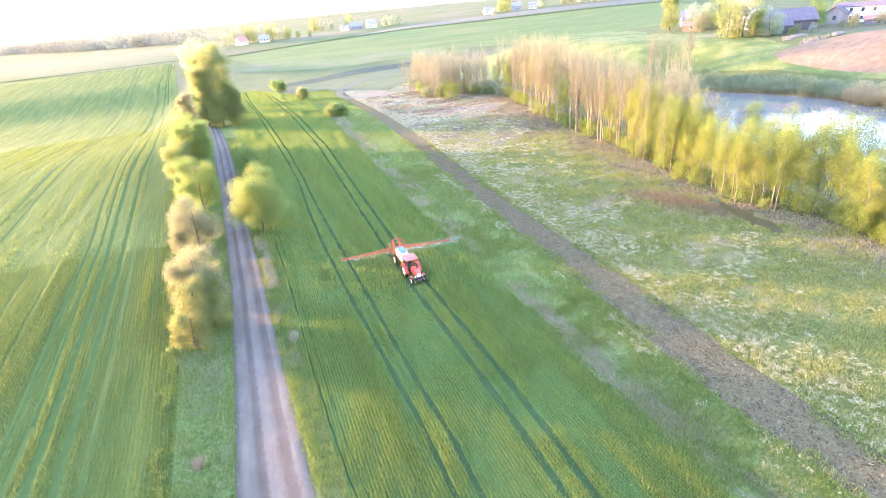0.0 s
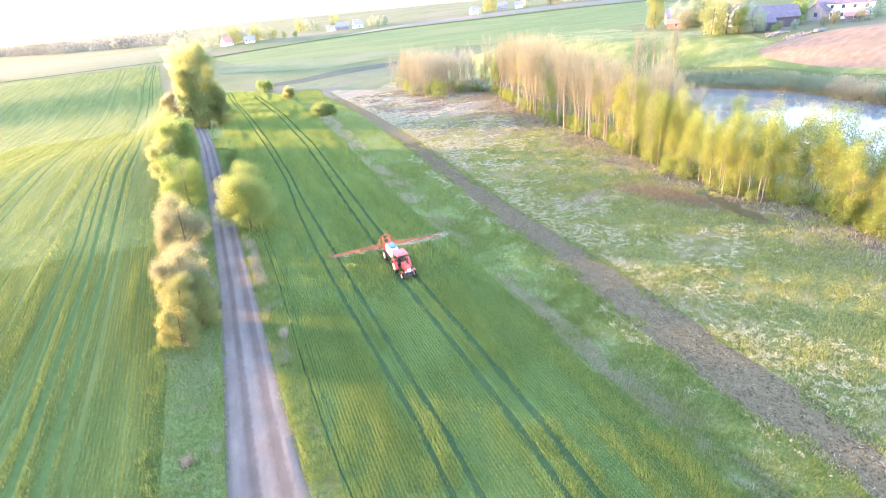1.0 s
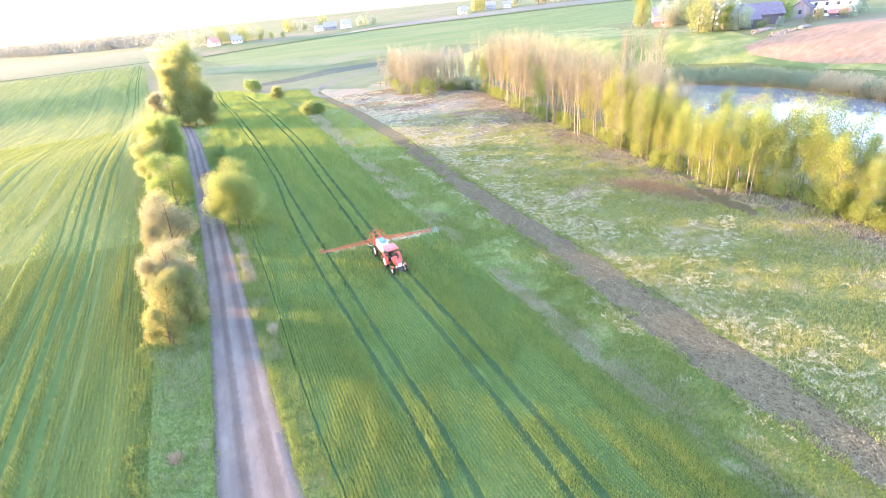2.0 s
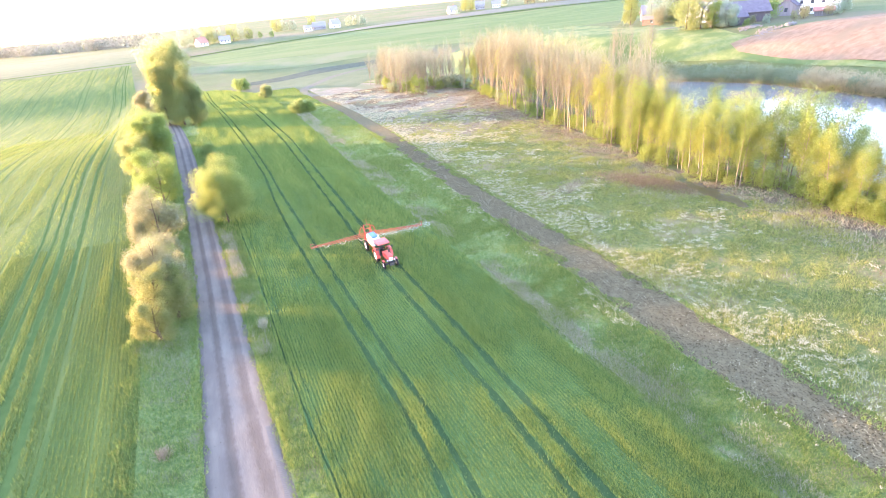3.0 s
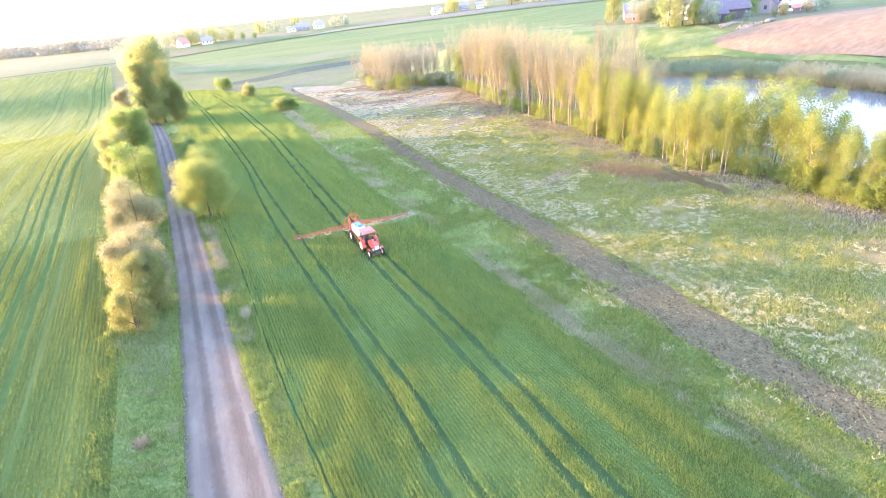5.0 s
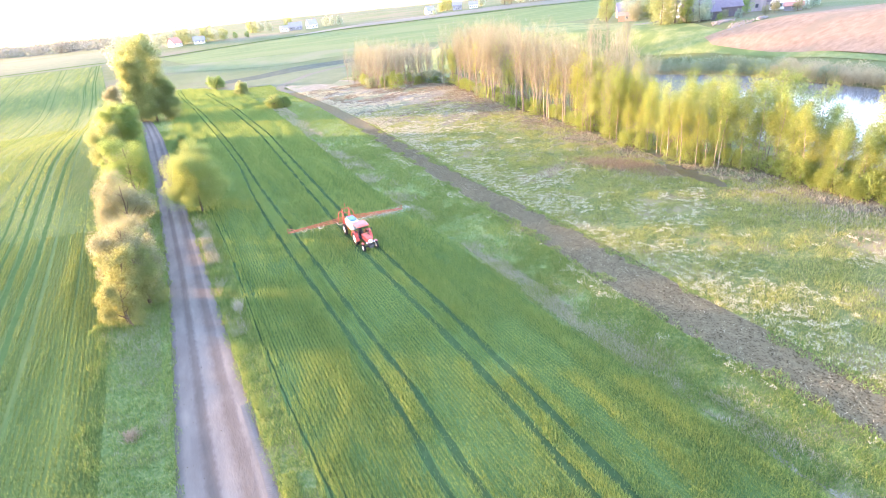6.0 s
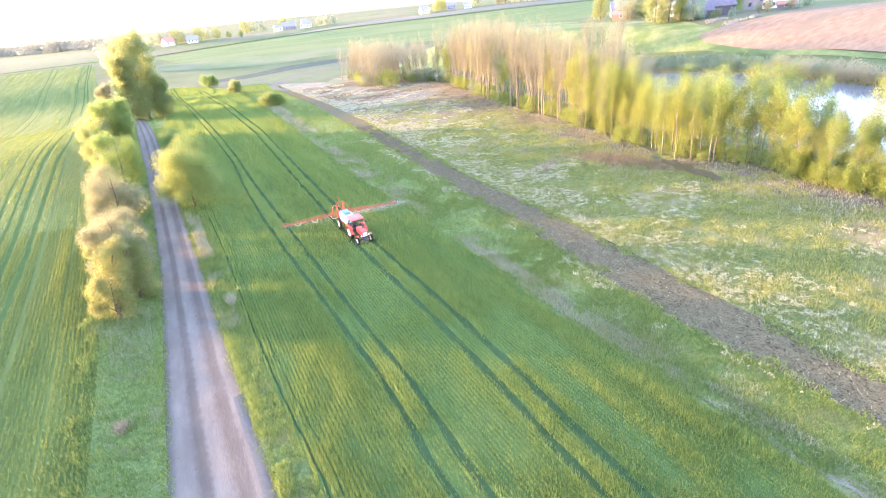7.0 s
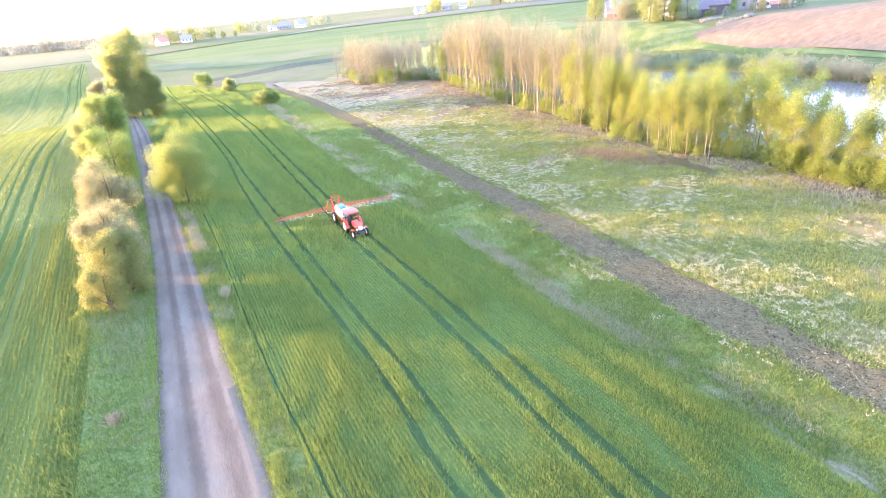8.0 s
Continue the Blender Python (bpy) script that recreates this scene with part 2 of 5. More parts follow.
def fbm(x, y, size, seed=0, octaves=4):
    """Uneven ground pattern, about -1 to 1, whose largest patches are some size metres across."""
    total, gain, out = 0.0, 1.0, 0.0
    for k in range(octaves):
        u, v = np.asarray(x) / size * 2**k + 17.3 * seed + 31 * k, np.asarray(y) / size * 2**k + 9.1 * seed + 57 * k
        i, j = np.floor(u).astype(int), np.floor(v).astype(int)
        a, b = u - i, v - j
        a, b = a * a * (3 - 2 * a), b * b * (3 - 2 * b)
        g = lambda p, q: LATTICE[(i + p) % 256, (j + q) % 256]
        out = out + gain * (g(0, 0) * (1 - a) * (1 - b) + g(1, 0) * a * (1 - b) + g(0, 1) * (1 - a) * b + g(1, 1) * a * b)
        total, gain = total + gain, gain * 0.6
    return 2.0 * out / total


# ---- mesh helpers ----
def mesh_of(name, verts, faces, mat, smooth=False):
    me = bpy.data.meshes.new(name)
    verts = np.asarray(verts, float).reshape(-1, 3)
    if isinstance(faces, np.ndarray):
        n, k = faces.shape
        me.vertices.add(len(verts)), me.loops.add(n * k), me.polygons.add(n)
        me.vertices.foreach_set("co", verts.ravel())
        me.loops.foreach_set("vertex_index", faces.astype(np.int32).ravel())
        me.polygons.foreach_set("loop_start", np.arange(0, n * k, k, dtype=np.int32))
        me.update(calc_edges=True)
    else:
        me.from_pydata([tuple(v) for v in verts], [], faces)
    if smooth:
        me.polygons.foreach_set("use_smooth", np.ones(len(me.polygons), bool))
    me.materials.append(M[mat] if isinstance(mat, str) else mat)
    return me


def part(name, bm, mat, parent, label=""):
    """One mesh object under a thing or a part. bm: a bmesh or a mesh."""
    if isinstance(bm, bmesh.types.BMesh):
        me = bpy.data.meshes.new(name)
        bm.to_mesh(me), bm.free()
        me.materials.append(M[mat] if isinstance(mat, str) else mat)
    else:
        me = bm
    ob = new(name, me)
    ob.parent = parent
    return tagged(ob, label)


def sheet(name, side_a, side_b, n, k, mat, label, category, lift=0.04):
    """A patch of ground draped on the land between two lines, each a function of 0..1 that gives x and y."""
    u = np.linspace(0, 1, n)
    a, b = np.array([side_a(t) for t in u]), np.array([side_b(t) for t in u])
    w = np.linspace(0, 1, k)[None, :, None]
    xy = a[:, None] * (1 - w) + b[:, None] * w
    v = np.dstack([xy, height(xy[..., 0], xy[..., 1]) + lift]).reshape(-1, 3)
    i = np.arange(n * k).reshape(n, k)
    f = np.stack([i[:-1, :-1], i[:-1, 1:], i[1:, 1:], i[1:, :-1]], -1).reshape(-1, 4)
    p = v[f[0]]
    if np.cross(p[1] - p[0], p[2] - p[0])[2] < 0:
        f = f[:, ::-1]
    me = mesh_of(name, v, f, mat, True)
    if mat == "road":
        uv = me.uv_layers.new(name="across")
        across = np.tile(np.linspace(0, 1, k), n)
        along = np.repeat(np.linspace(0, 40, n), k)
        loops = f.ravel()
        uv.data.foreach_set("uv", np.stack([across[loops], along[loops]], 1).ravel())
    return tagged(new(name, me), label, category, kind="structure")


def strip(name, y0, y1, left, right, step, k, mat, label, category, lift=0.04):
    n = int((y1 - y0) / step) + 2
    at_y = lambda t: y0 + (y1 - y0) * t
    return sheet(name, lambda t: (left(at_y(t)), at_y(t)), lambda t: (right(at_y(t)), at_y(t)), n, k, mat, label, category, lift)


def line_of(*pts):
    pts = np.array(pts, float)
    run = np.r_[0, np.cumsum(np.hypot(*np.diff(pts, axis=0).T))]
    return lambda t: (np.interp(t * run[-1], run, pts[:, 0]), np.interp(t * run[-1], run, pts[:, 1]))


def blades(x, y, tall, wide, lean=0.5, lift=0.0):
    """Vertices and faces of upright leaf blades, one triangle each, at x, y on the land."""
    n = len(x)
    turn = rng.uniform(0, 2 * np.pi, n)
    tall, wide = tall * rng.uniform(0.6, 1.25, n), wide * rng.uniform(0.6, 1.3, n)
    base = np.stack([x, y, height(x, y) + lift], 1)
    side = np.stack([np.cos(turn), np.sin(turn), 0 * turn], 1) * wide[:, None] / 2
    way = rng.uniform(0, 2 * np.pi, n)
    off = rng.uniform(0, lean, n) * tall
    tip = base + np.stack([np.cos(way) * off, np.sin(way) * off, tall], 1)
    return np.stack([base - side, base + side, tip], 1).reshape(-1, 3), np.arange(3 * n).reshape(n, 3)


def tri_field(name, parts, mat, label, category):
    v = np.concatenate([p[0] for p in parts])
    shift = np.cumsum([0] + [len(p[0]) for p in parts[:-1]])
    f = np.concatenate([p[1] + s for p, s in zip(parts, shift)])
    return tagged(new(name, mesh_of(name, v, f, mat)), label, category, kind="stuff")


def scatter(n, y0, y1, left, right):
    """n places between two lines in plan, evenly over the ground."""
    y = rng.uniform(y0, y1, n * 2)
    a, b = left(y), right(y)
    keep = rng.uniform(0, 1, n * 2) < (b - a) / (b - a).max()
    y, a, b = y[keep][:n], a[keep][:n], b[keep][:n]
    return a + (b - a) * rng.uniform(0, 1, len(y)), y


# ---- lines of the plan ----
road_l = lambda y: bend(y, (-60, -5.2), (20, -5.6), (37, -5.55), (57, -5.7), (77, -6.4), (103, -7.5), (135, -9.0), (160, -10.6), (230, -18))
road_r = lambda y: bend(y, (-60, 0.8), (24, -0.55), (35, -1.15), (54, -1.8), (66, -2.3), (88, -3.2), (115, -4.4), (140, -5.6), (160, -7.2), (230, -14.5))
crop_l = lambda y: bend(y, (-60, 3.5), (15, 1.7), (23, 1.4), (30, 0.95), (40, 0.6), (57, 0.4), (67, 0.0), (76, -0.3), (100, -1.2), (150, -3.2), (190, -3.5), (252, 0))
crop_r = lambda y: bend(y, (-60, 26), (5, 23), (18, 22.2), (28, 21.6), (49, 22.1), (60, 21.5), (79, 21.3), (118, 22.2), (160, 22.8), (200, 21.5), (225, 17), (252, 4))
left_crop = lambda y: bend(y, (-60, -9), (28, -9.3), (43, -9.8), (68, -12.2), (102, -14.0), (158, -18), (390, -36))
track_l = lambda y: bend(y, (-60, 13.2), (16, 13.2), (25, 13.45), (36, 13.35), (48, 13.0), (62, 13.0), (85, 13.4), (124, 14.1), (170, 13.0), (224, 9.5), (250, 4))
track_a = lambda y: bend(y, (-60, 7.6), (20, 7.1), (28, 7.35), (36, 7.0), (46, 6.6), (56, 6.2), (68, 6.0), (80, 6.0), (89, 6.3), (98, 6.5), (114, 6.1), (143, 5.1), (187, 3.3), (227, 0.6), (250, 0.2))
track_b = lambda y: bend(y, (-60, 9.4), (19, 8.65), (26, 8.85), (36, 8.45), (45, 8.25), (56, 8.0), (70, 7.75), (85, 7.5), (100, 7.6), (124, 7.1), (168, 5.4), (215, 2.4), (250, 1.5))
soil_l = lambda y: bend(y, (-60, 31), (0, 29), (12, 28.6), (23, 28.2), (30, 28.6), (38, 29.2), (49, 29.7), (67, 30.7), (93, 31.9), (120, 33.4), (152, 34.6), (200, 33.6))
soil_r = lambda y: bend(y, (-60, 35), (0, 33), (13, 32.9), (18, 33.1), (25, 33.2), (32, 33.9), (40, 34.2), (50, 34.1), (64, 34.3), (95, 35.9), (115, 37.2), (152, 37.8), (200, 36.4))
wood_l = lambda y: bend(y, (-60, 58), (27, 62.4), (42, 63.5), (51, 59.5), (66, 62.5), (86, 65.7), (114, 68.7), (151, 78), (175, 71.6), (215, 60))

# ---- ground ----
ax = np.unique(np.concatenate([np.linspace(-4000, -500, 15), np.linspace(-500, -100, 25), np.linspace(-100, -40, 25), np.linspace(-40, 180, 110), np.linspace(180, 500, 36), np.linspace(500, 4000, 15)]))
ay = np.unique(np.concatenate([np.linspace(-3000, -200, 10), np.linspace(-200, 0, 30), np.linspace(0, 260, 100), np.linspace(260, 620, 56), np.linspace(620, 4500, 30)]))
gx, gy = np.meshgrid(ax, ay, indexing="ij")
gi = np.arange(gx.size).reshape(gx.shape)
gf = np.stack([gi[:-1, :-1], gi[1:, :-1], gi[1:, 1:], gi[:-1, 1:]], -1).reshape(-1, 4)
tagged(new("ground", mesh_of("ground", np.stack([gx, gy, height(gx, gy) - 0.35 * ease(-80, -60, gx) * ease(40, 34, gx) * ease(222, 200, gy)], -1), gf, "land", True)), "open rolling farmland with pale green and straw fields", "ground", kind="structure")

strip("road", -60, 230, road_l, road_r, 1.5, 9, "road", "grey-brown unpaved gravel farm road with worn wheel lines", "road", 0.05)
strip("ground_verge", -60, 230, left_crop, road_l, 2, 8, "verge", "rough green verge between field and gravel road", "verge")
strip("ground_verge", -60, 230, road_r, crop_l, 2, 5, "verge", "narrow weedy verge beside the gravel road", "verge")
strip("ground_crop", -60, 252, crop_l, crop_r, 2, 16, "crop_ground", "dense green cereal field with wheel tracks", "field")
strip("ground_crop", -60, 395, lambda y: left_crop(y) - 110 - 0.1 * y, left_crop, 3, 60, "slope_ground", "light green rolling cereal field", "field")
strip("ground_grass", -60, 225, crop_r, soil_l, 2, 16, "verge", "grassy strip with a dry overgrown ditch", "grass strip")
strip("ground_soil", -60, 200, soil_l, soil_r, 1, 10, "soil", "narrow strip of turned grey-brown soil", "soil strip", 0.06)
strip("ground_meadow", -60, 215, soil_r, lambda y: np.minimum(wood_l(y) + 12, pond_near(y) - 2.5) if y < 130 else wood_l(y) + 12, 2, 30, "meadow", "weedy wet meadow with pale flowering patches", "meadow")
strip("ground_mud", -60, 160, lambda y: wood_l(y) - 4.5 + 1.6 * np.sin(y * 0.31) + 0.8 * np.sin(y * 1.1), lambda y: wood_l(y) + 3, 1, 8, "mud", "brown muddy edge with dead reeds before the wood", "mud edge", 0.055)
strip("ground_meadow", 96, 214, lambda y: soil_r(y) + 0.5 + 2.5 * ease(112, 96, y), lambda y: wood_l(y) - 3 - 14 * ease(118, 96, y) + 2 * np.sin(y * 0.2), 2, 20, "straw", "bleached straw-coloured end of the meadow", "meadow", 0.06)


# ---- plants: builders ----
def tubes(runs, sides=6):
    """Tapered round limbs along runs of (points, radii)."""
    vs, fs, base = [], [], 0
    ring = np.linspace(0, 2 * np.pi, sides, endpoint=False)
    for pts, radii in runs:
        pts, radii = np.array(pts, float), np.array(radii, float)
        way = np.gradient(pts, axis=0)
        way /= np.linalg.norm(way, axis=1, keepdims=True) + 1e-9
        a = np.cross(way, (0.31, 0.95, 0.02))
        a /= np.linalg.norm(a, axis=1, keepdims=True) + 1e-9
        b = np.cross(way, a)
        v = pts[:, None] + radii[:, None, None] * (np.cos(ring)[None, :, None] * a[:, None] + np.sin(ring)[None, :, None] * b[:, None])
        i = base + np.arange(v.shape[0] * sides).reshape(-1, sides)
        j = np.roll(i, -1, 1)
        fs.append(np.stack([i[:-1], j[:-1], j[1:], i[1:]], -1).reshape(-1, 4))
        vs.append(v.reshape(-1, 3))
        base += v.shape[0] * sides
    return np.concatenate(vs), np.concatenate(fs)


def leaf_cloud(lobes, n, size, hollow=0.55, gaps=0.35, r=rng, corners=4):
    """Leaf clumps as small folded diamonds, thick towards the outside of each lobe (x, y, z, rx, ry, rz) and thin in patches."""
    lobes = np.array(lobes, float)
    bulk = (lobes[:, 3] * lobes[:, 4] * lobes[:, 5]) ** 0.67
    pick = r.choice(len(lobes), n, p=bulk / bulk.sum())
    d = r.normal(size=(n, 3))
    d /= np.linalg.norm(d, axis=1, keepdims=True)
    reach = hollow + (1.32 - hollow) * r.uniform(0, 1, n) ** 0.95
    reach *= 1 + 0.18 * np.sin(d[:, 0] * 7 + pick) * np.sin(d[:, 1] * 6 + pick * 2) * np.cos(d[:, 2] * 5)
    p = lobes[pick, :3] + d * lobes[pick, 3:] * reach[:, None]
    thin = np.sin(p[:, 0] * 2.1 + 1) * np.sin(p[:, 1] * 2.3) * np.sin(p[:, 2] * 1.9 + 2)
    p = p[thin < 1 - gaps * r.uniform(0.6, 2.2, n)]
    p = p[p[:, 2] > 0.15]
    n = len(p)
    a = r.normal(size=(n, 3))
    a /= np.linalg.norm(a, axis=1, keepdims=True)
    b = np.cross(a, r.normal(size=(n, 3)))
    b /= np.linalg.norm(b, axis=1, keepdims=True)
    s = size * r.uniform(0.5, 1.3, n)[:, None]
    v = np.stack([p - a * s, p - b * s * 0.55, p + a * s, p + b * s * 0.55], 1).reshape(-1, 3)
    if corners == 3:
        v = v.reshape(n, 4, 3)[:, 1:].reshape(-1, 3)
    return v, np.arange(corners * n).reshape(n, corners)


def twig_cloud(limbs, n, length, wide, r=rng):
    """Fine bare twigs: thin upward slivers along the outer halves of the limbs."""
    ends = np.array([[p[0], p[-1]] for p, _ in limbs])
    pick = r.integers(0, len(ends), n)
    t = r.uniform(0.1, 1.1, n)[:, None]
    p = ends[pick, 0] * (1 - t) + ends[pick, 1] * t + r.normal(0, 0.25, (n, 3))
    way = ends[pick, 1] - ends[pick, 0]
    way /= np.linalg.norm(way, axis=1, keepdims=True) + 1e-9
    way = way * 0.5 + np.array([0, 0, 0.4]) + r.normal(0, 0.55, (n, 3))
    side = np.cross(way, r.normal(size=(n, 3)))
    side /= np.linalg.norm(side, axis=1, keepdims=True) + 1e-9
    tip = p + way * (length * r.uniform(0.5, 1.2, n))[:, None]
    v = np.stack([p - side * wide, p + side * wide, tip], 1).reshape(-1, 3)
    return v, np.arange(3 * n).reshape(n, 3)


def limbs_of(tall, spread, count, first, thick, r, rise=0.6, bend_x=0.3):
    """A trunk and its limbs, as runs for tubes()."""
    k = np.linspace(0, 1, 7)
    lean = r.normal(0, bend_x, 2)
    trunk = np.stack([lean[0] * k**2 + 0.08 * np.sin(k * 6 + lean[1] * 9), lean[1] * k**2 + 0.08 * np.cos(k * 5), tall * 0.96 * k - 0.1], 1)
    runs = [(trunk, thick * (1 - 0.88 * k))]
    for i in range(count):
        at = first + (0.93 - first) * (i + r.uniform(0, 0.8)) / count
        root = np.array([np.interp(at, k, trunk[:, c]) for c in range(3)])
        out = r.uniform(0, 2 * np.pi)
        reach = spread * (1 - 0.65 * (at - first) / (1 - first)) * r.uniform(0.65, 1.1)
        s = np.linspace(0, 1, 4)
        limb = root + np.stack([np.cos(out) * reach * s, np.sin(out) * reach * s, reach * rise * 1.6 * s**1.3], 1)
        runs.append((limb, thick * 0.4 * (1 - at * 0.6) * (1 - 0.8 * s)))
    return runs


def tree(name, runs, crown, mat_bark, mat_leaf, label, category, group="", bark_label=""):
    ob = tagged(new(name), label, category, group)
    v, f = tubes(runs, 4 if name in ("birch", "bush") else 6)
    part("trunk", mesh_of("trunk", v, f, mat_bark, True), None, ob, bark_label)
    part("crown", mesh_of("crown", *crown, mat_leaf), None, ob)
    return ob


def put(ob, x, y, turn=0.0, size=1.0):
    ob.matrix_basis = pose(x, y, z_at(x, y) - 0.02, 0, 0, turn) @ Matrix.Scale(size, 4)
    return ob


def copy_at(ob, x, y, turn, size):
    """A copy of a plant, stood on the land at another size."""
    c = copy_thing(ob, pose(x, y, z_at(x, y) - 0.02, 0, 0, turn))
    c.scale = (size, size, size * float(rng.uniform(0.92, 1.1)))
    return c


def joined(name, placed, label, category):
    """Many plants too far back to pick apart, as one mesh: placed holds (plant, x, y, turn, size)."""
    co, loops, totals, slots, mats, base = [], [], [], [], [], 0
    for ob, x, y, turn, size in placed:
        m = np.array(pose(x, y, z_at(x, y) - 0.02, 0, 0, turn) @ Matrix.Scale(size, 4))
        for child in ob.children:
            me = child.data
            v = np.empty(len(me.vertices) * 3)
            me.vertices.foreach_get("co", v)
            li = np.empty(len(me.loops), np.int32)
            me.loops.foreach_get("vertex_index", li)
            k = len(me.loops) // len(me.polygons)
            if me.materials[0] not in mats:
                mats.append(me.materials[0])
            co.append(v.reshape(-1, 3) @ m[:3, :3].T + m[:3, 3])
            loops.append(li + base), totals.append(np.full(len(me.polygons), k, np.int32))
            slots.append(np.full(len(me.polygons), mats.index(me.materials[0]), np.int32))
            base += len(me.vertices)
    co, loops, totals, slots = (np.concatenate(q) for q in (co, loops, totals, slots))
    me = bpy.data.meshes.new(name)
    me.vertices.add(len(co)), me.loops.add(len(loops)), me.polygons.add(len(totals))
    me.vertices.foreach_set("co", co.ravel()), me.loops.foreach_set("vertex_index", loops.astype(np.int32))
    me.polygons.foreach_set("loop_start", np.r_[0, np.cumsum(totals)[:-1]].astype(np.int32))
    for q in mats:
        me.materials.append(q)
    me.polygons.foreach_set("material_index", slots)
    me.update(calc_edges=True)
    return tagged(new(name, me), label, category, kind="stuff")


# ---- water ----
wm = bpy.data.materials.new("pond_water")
wm.use_nodes = True
wb = wm.node_tree.nodes["Principled BSDF"]
wb.inputs["Base Color"].default_value, wb.inputs["Roughness"].default_value, wb.inputs["IOR"].default_value = (0.13, 0.15, 0.145, 1), 0.08, 1.33
wt = wm.node_tree.nodes.new("ShaderNodeTexNoise")
wt.inputs["Scale"].default_value = 1.2
wr = wm.node_tree.nodes.new("ShaderNodeBump")
wr.inputs["Distance"].default_value = 0.003
wm.node_tree.links.new(wt.outputs["Fac"], wr.inputs["Height"]), wm.node_tree.links.new(wr.outputs[0], wb.inputs["Normal"])
M["water"] = wm


def pool(name, ys, mid, half, z, label):
    v, f = [], []
    for y in ys:
        for s in np.linspace(-1, 1, 5):
            v.append((mid(y) + s * half(y), y, z))
    for i in range(len(ys) - 1):
        for j in range(4):
            a = i * 5 + j
            f.append((a, a + 1, a + 6, a + 5))
    return tagged(new(name, mesh_of(name, v, f, "water")), label, "water", kind="structure")


py_ = np.linspace(-5.6, 5.6, 60)
pw_ = 1.15 * np.sqrt(np.maximum(0.002, 1 - (py_ / 5.8) ** 2)) * (1 + 0.22 * np.sin(py_ * 2.2) + 0.12 * np.sin(py_ * 5.3))
pm_ = 57.2 + 0.12 * py_ + 0.25 * np.sin(py_ * 1.4)
pv_ = np.stack([np.stack([pm_ - pw_, py_ + 46, 0 * py_ - 0.435], 1), np.stack([pm_ + pw_, py_ + 46, 0 * py_ - 0.435], 1)], 1).reshape(-1, 3)
pi_ = np.arange(59)[:, None] * 2
tagged(new("water", mesh_of("water", pv_, pi_ + np.array([[0, 1, 3, 2]]), "puddle_bed")), "shallow brown puddle at the edge of the birch wood", "water", kind="structure")
pool("water", np.linspace(-62, 129, 40), pond_mid, lambda y: pond_half(y) + 2.0, -0.95, "calm pond reflecting the pale evening sky")

# ---- cereal, grass, weeds ----
slope_tracks = [
    lambda y: bend(y, (-60, -13.5), (37, -16.6), (50, -17.4), (66, -18.3), (92, -20.2), (120, -22.2), (145, -22.9), (200, -27), (260, -31.3), (322, -34.3), (390, -37)),
    lambda y: bend(y, (-60, -15), (44, -18.6), (67, -20), (93, -22.3), (122, -24.6), (150, -25.6), (200, -29.2), (260, -33), (333, -35.6), (390, -38.5)),
    lambda y: bend(y, (40, -19.6), (80, -22.3), (109, -25), (123, -26.1), (147, -27.4), (200, -31.5), (252, -36), (300, -38)),
    lambda y: bend(y, (-60, -18), (42, -21), (81, -23.7), (100, -25.8), (130, -28.1), (166, -30.5), (227, -34.5), (292, -37), (337, -39), (390, -41)),
    lambda y: bend(y, (60, -35), (100, -37.6), (136, -39.8), (190, -44), (262, -48.5), (318, -49.8), (339, -51), (390, -54)),
    lambda y: bend(y, (60, -37.2), (103, -40), (146, -42.3), (215, -48), (268, -51), (321, -52.2), (341, -53.4), (390, -56.5)),
    lambda y: bend(y, (100, -58), (169, -62.4), (200, -65.4), (271, -69), (320, -69), (360, -72), (390, -74)),
    lambda y: bend(y, (100, -60), (169, -64.4), (200, -67.4), (271, -72.6), (320, -73), (360, -76), (390, -77)),
    lambda y: bend(y, (200, -91), (272, -93), (310, -92), (390, -93)),
]

def off_tracks(x, y, wide=0.37):
    keep = np.ones(len(x), bool)
    for line, w in ((track_l, wide), (lambda q: track_l(q) + 1.65, wide), (track_a, wide * 0.75), (track_b, wide * 0.75), (lambda q: crop_l(q) + 0.3, 0.1), (lambda q: crop_l(q) + 0.95, 0.05)):
        keep &= np.abs(x - line(y)) > w * (0.85 + 0.2 * np.sin(y * 1.3) + rng.uniform(-0.5, 0.4, len(x)))
    return x[keep], y[keep]


def swell(x, y, seed):
    """How tall the crop stands: uneven patches drawn out along the rows, from about 0.6 to 1.5."""
    return np.clip(1 + 0.5 * fbm(x, y * 0.42, 2.6, seed) + 0.28 * fbm(x, y * 0.2, 6.5, seed + 2) + 0.12 * np.sin(x * 2.5 + 0.8 * np.sin(y * 0.3)), 0.65, 1.5)


slope_rows = lambda y: bend(y, (-60, -13.5), (37, -16.6), (60, -18), (79, -19.3), (103, -21.2), (121, -22.4), (180, -26), (250, -30.5), (322, -34.3), (390, -37))


def slope_swell(x, y):
    """The young crop on the slope: long stripes of taller and shorter growth that follow the drill rows."""
    off = x - slope_rows(y)
    return np.clip(1 + 0.4 * fbm(off, y * 0.05, 2.2, 3, 3) + 0.25 * fbm(off, y * 0.3, 3.0, 5), 0.7, 1.5)


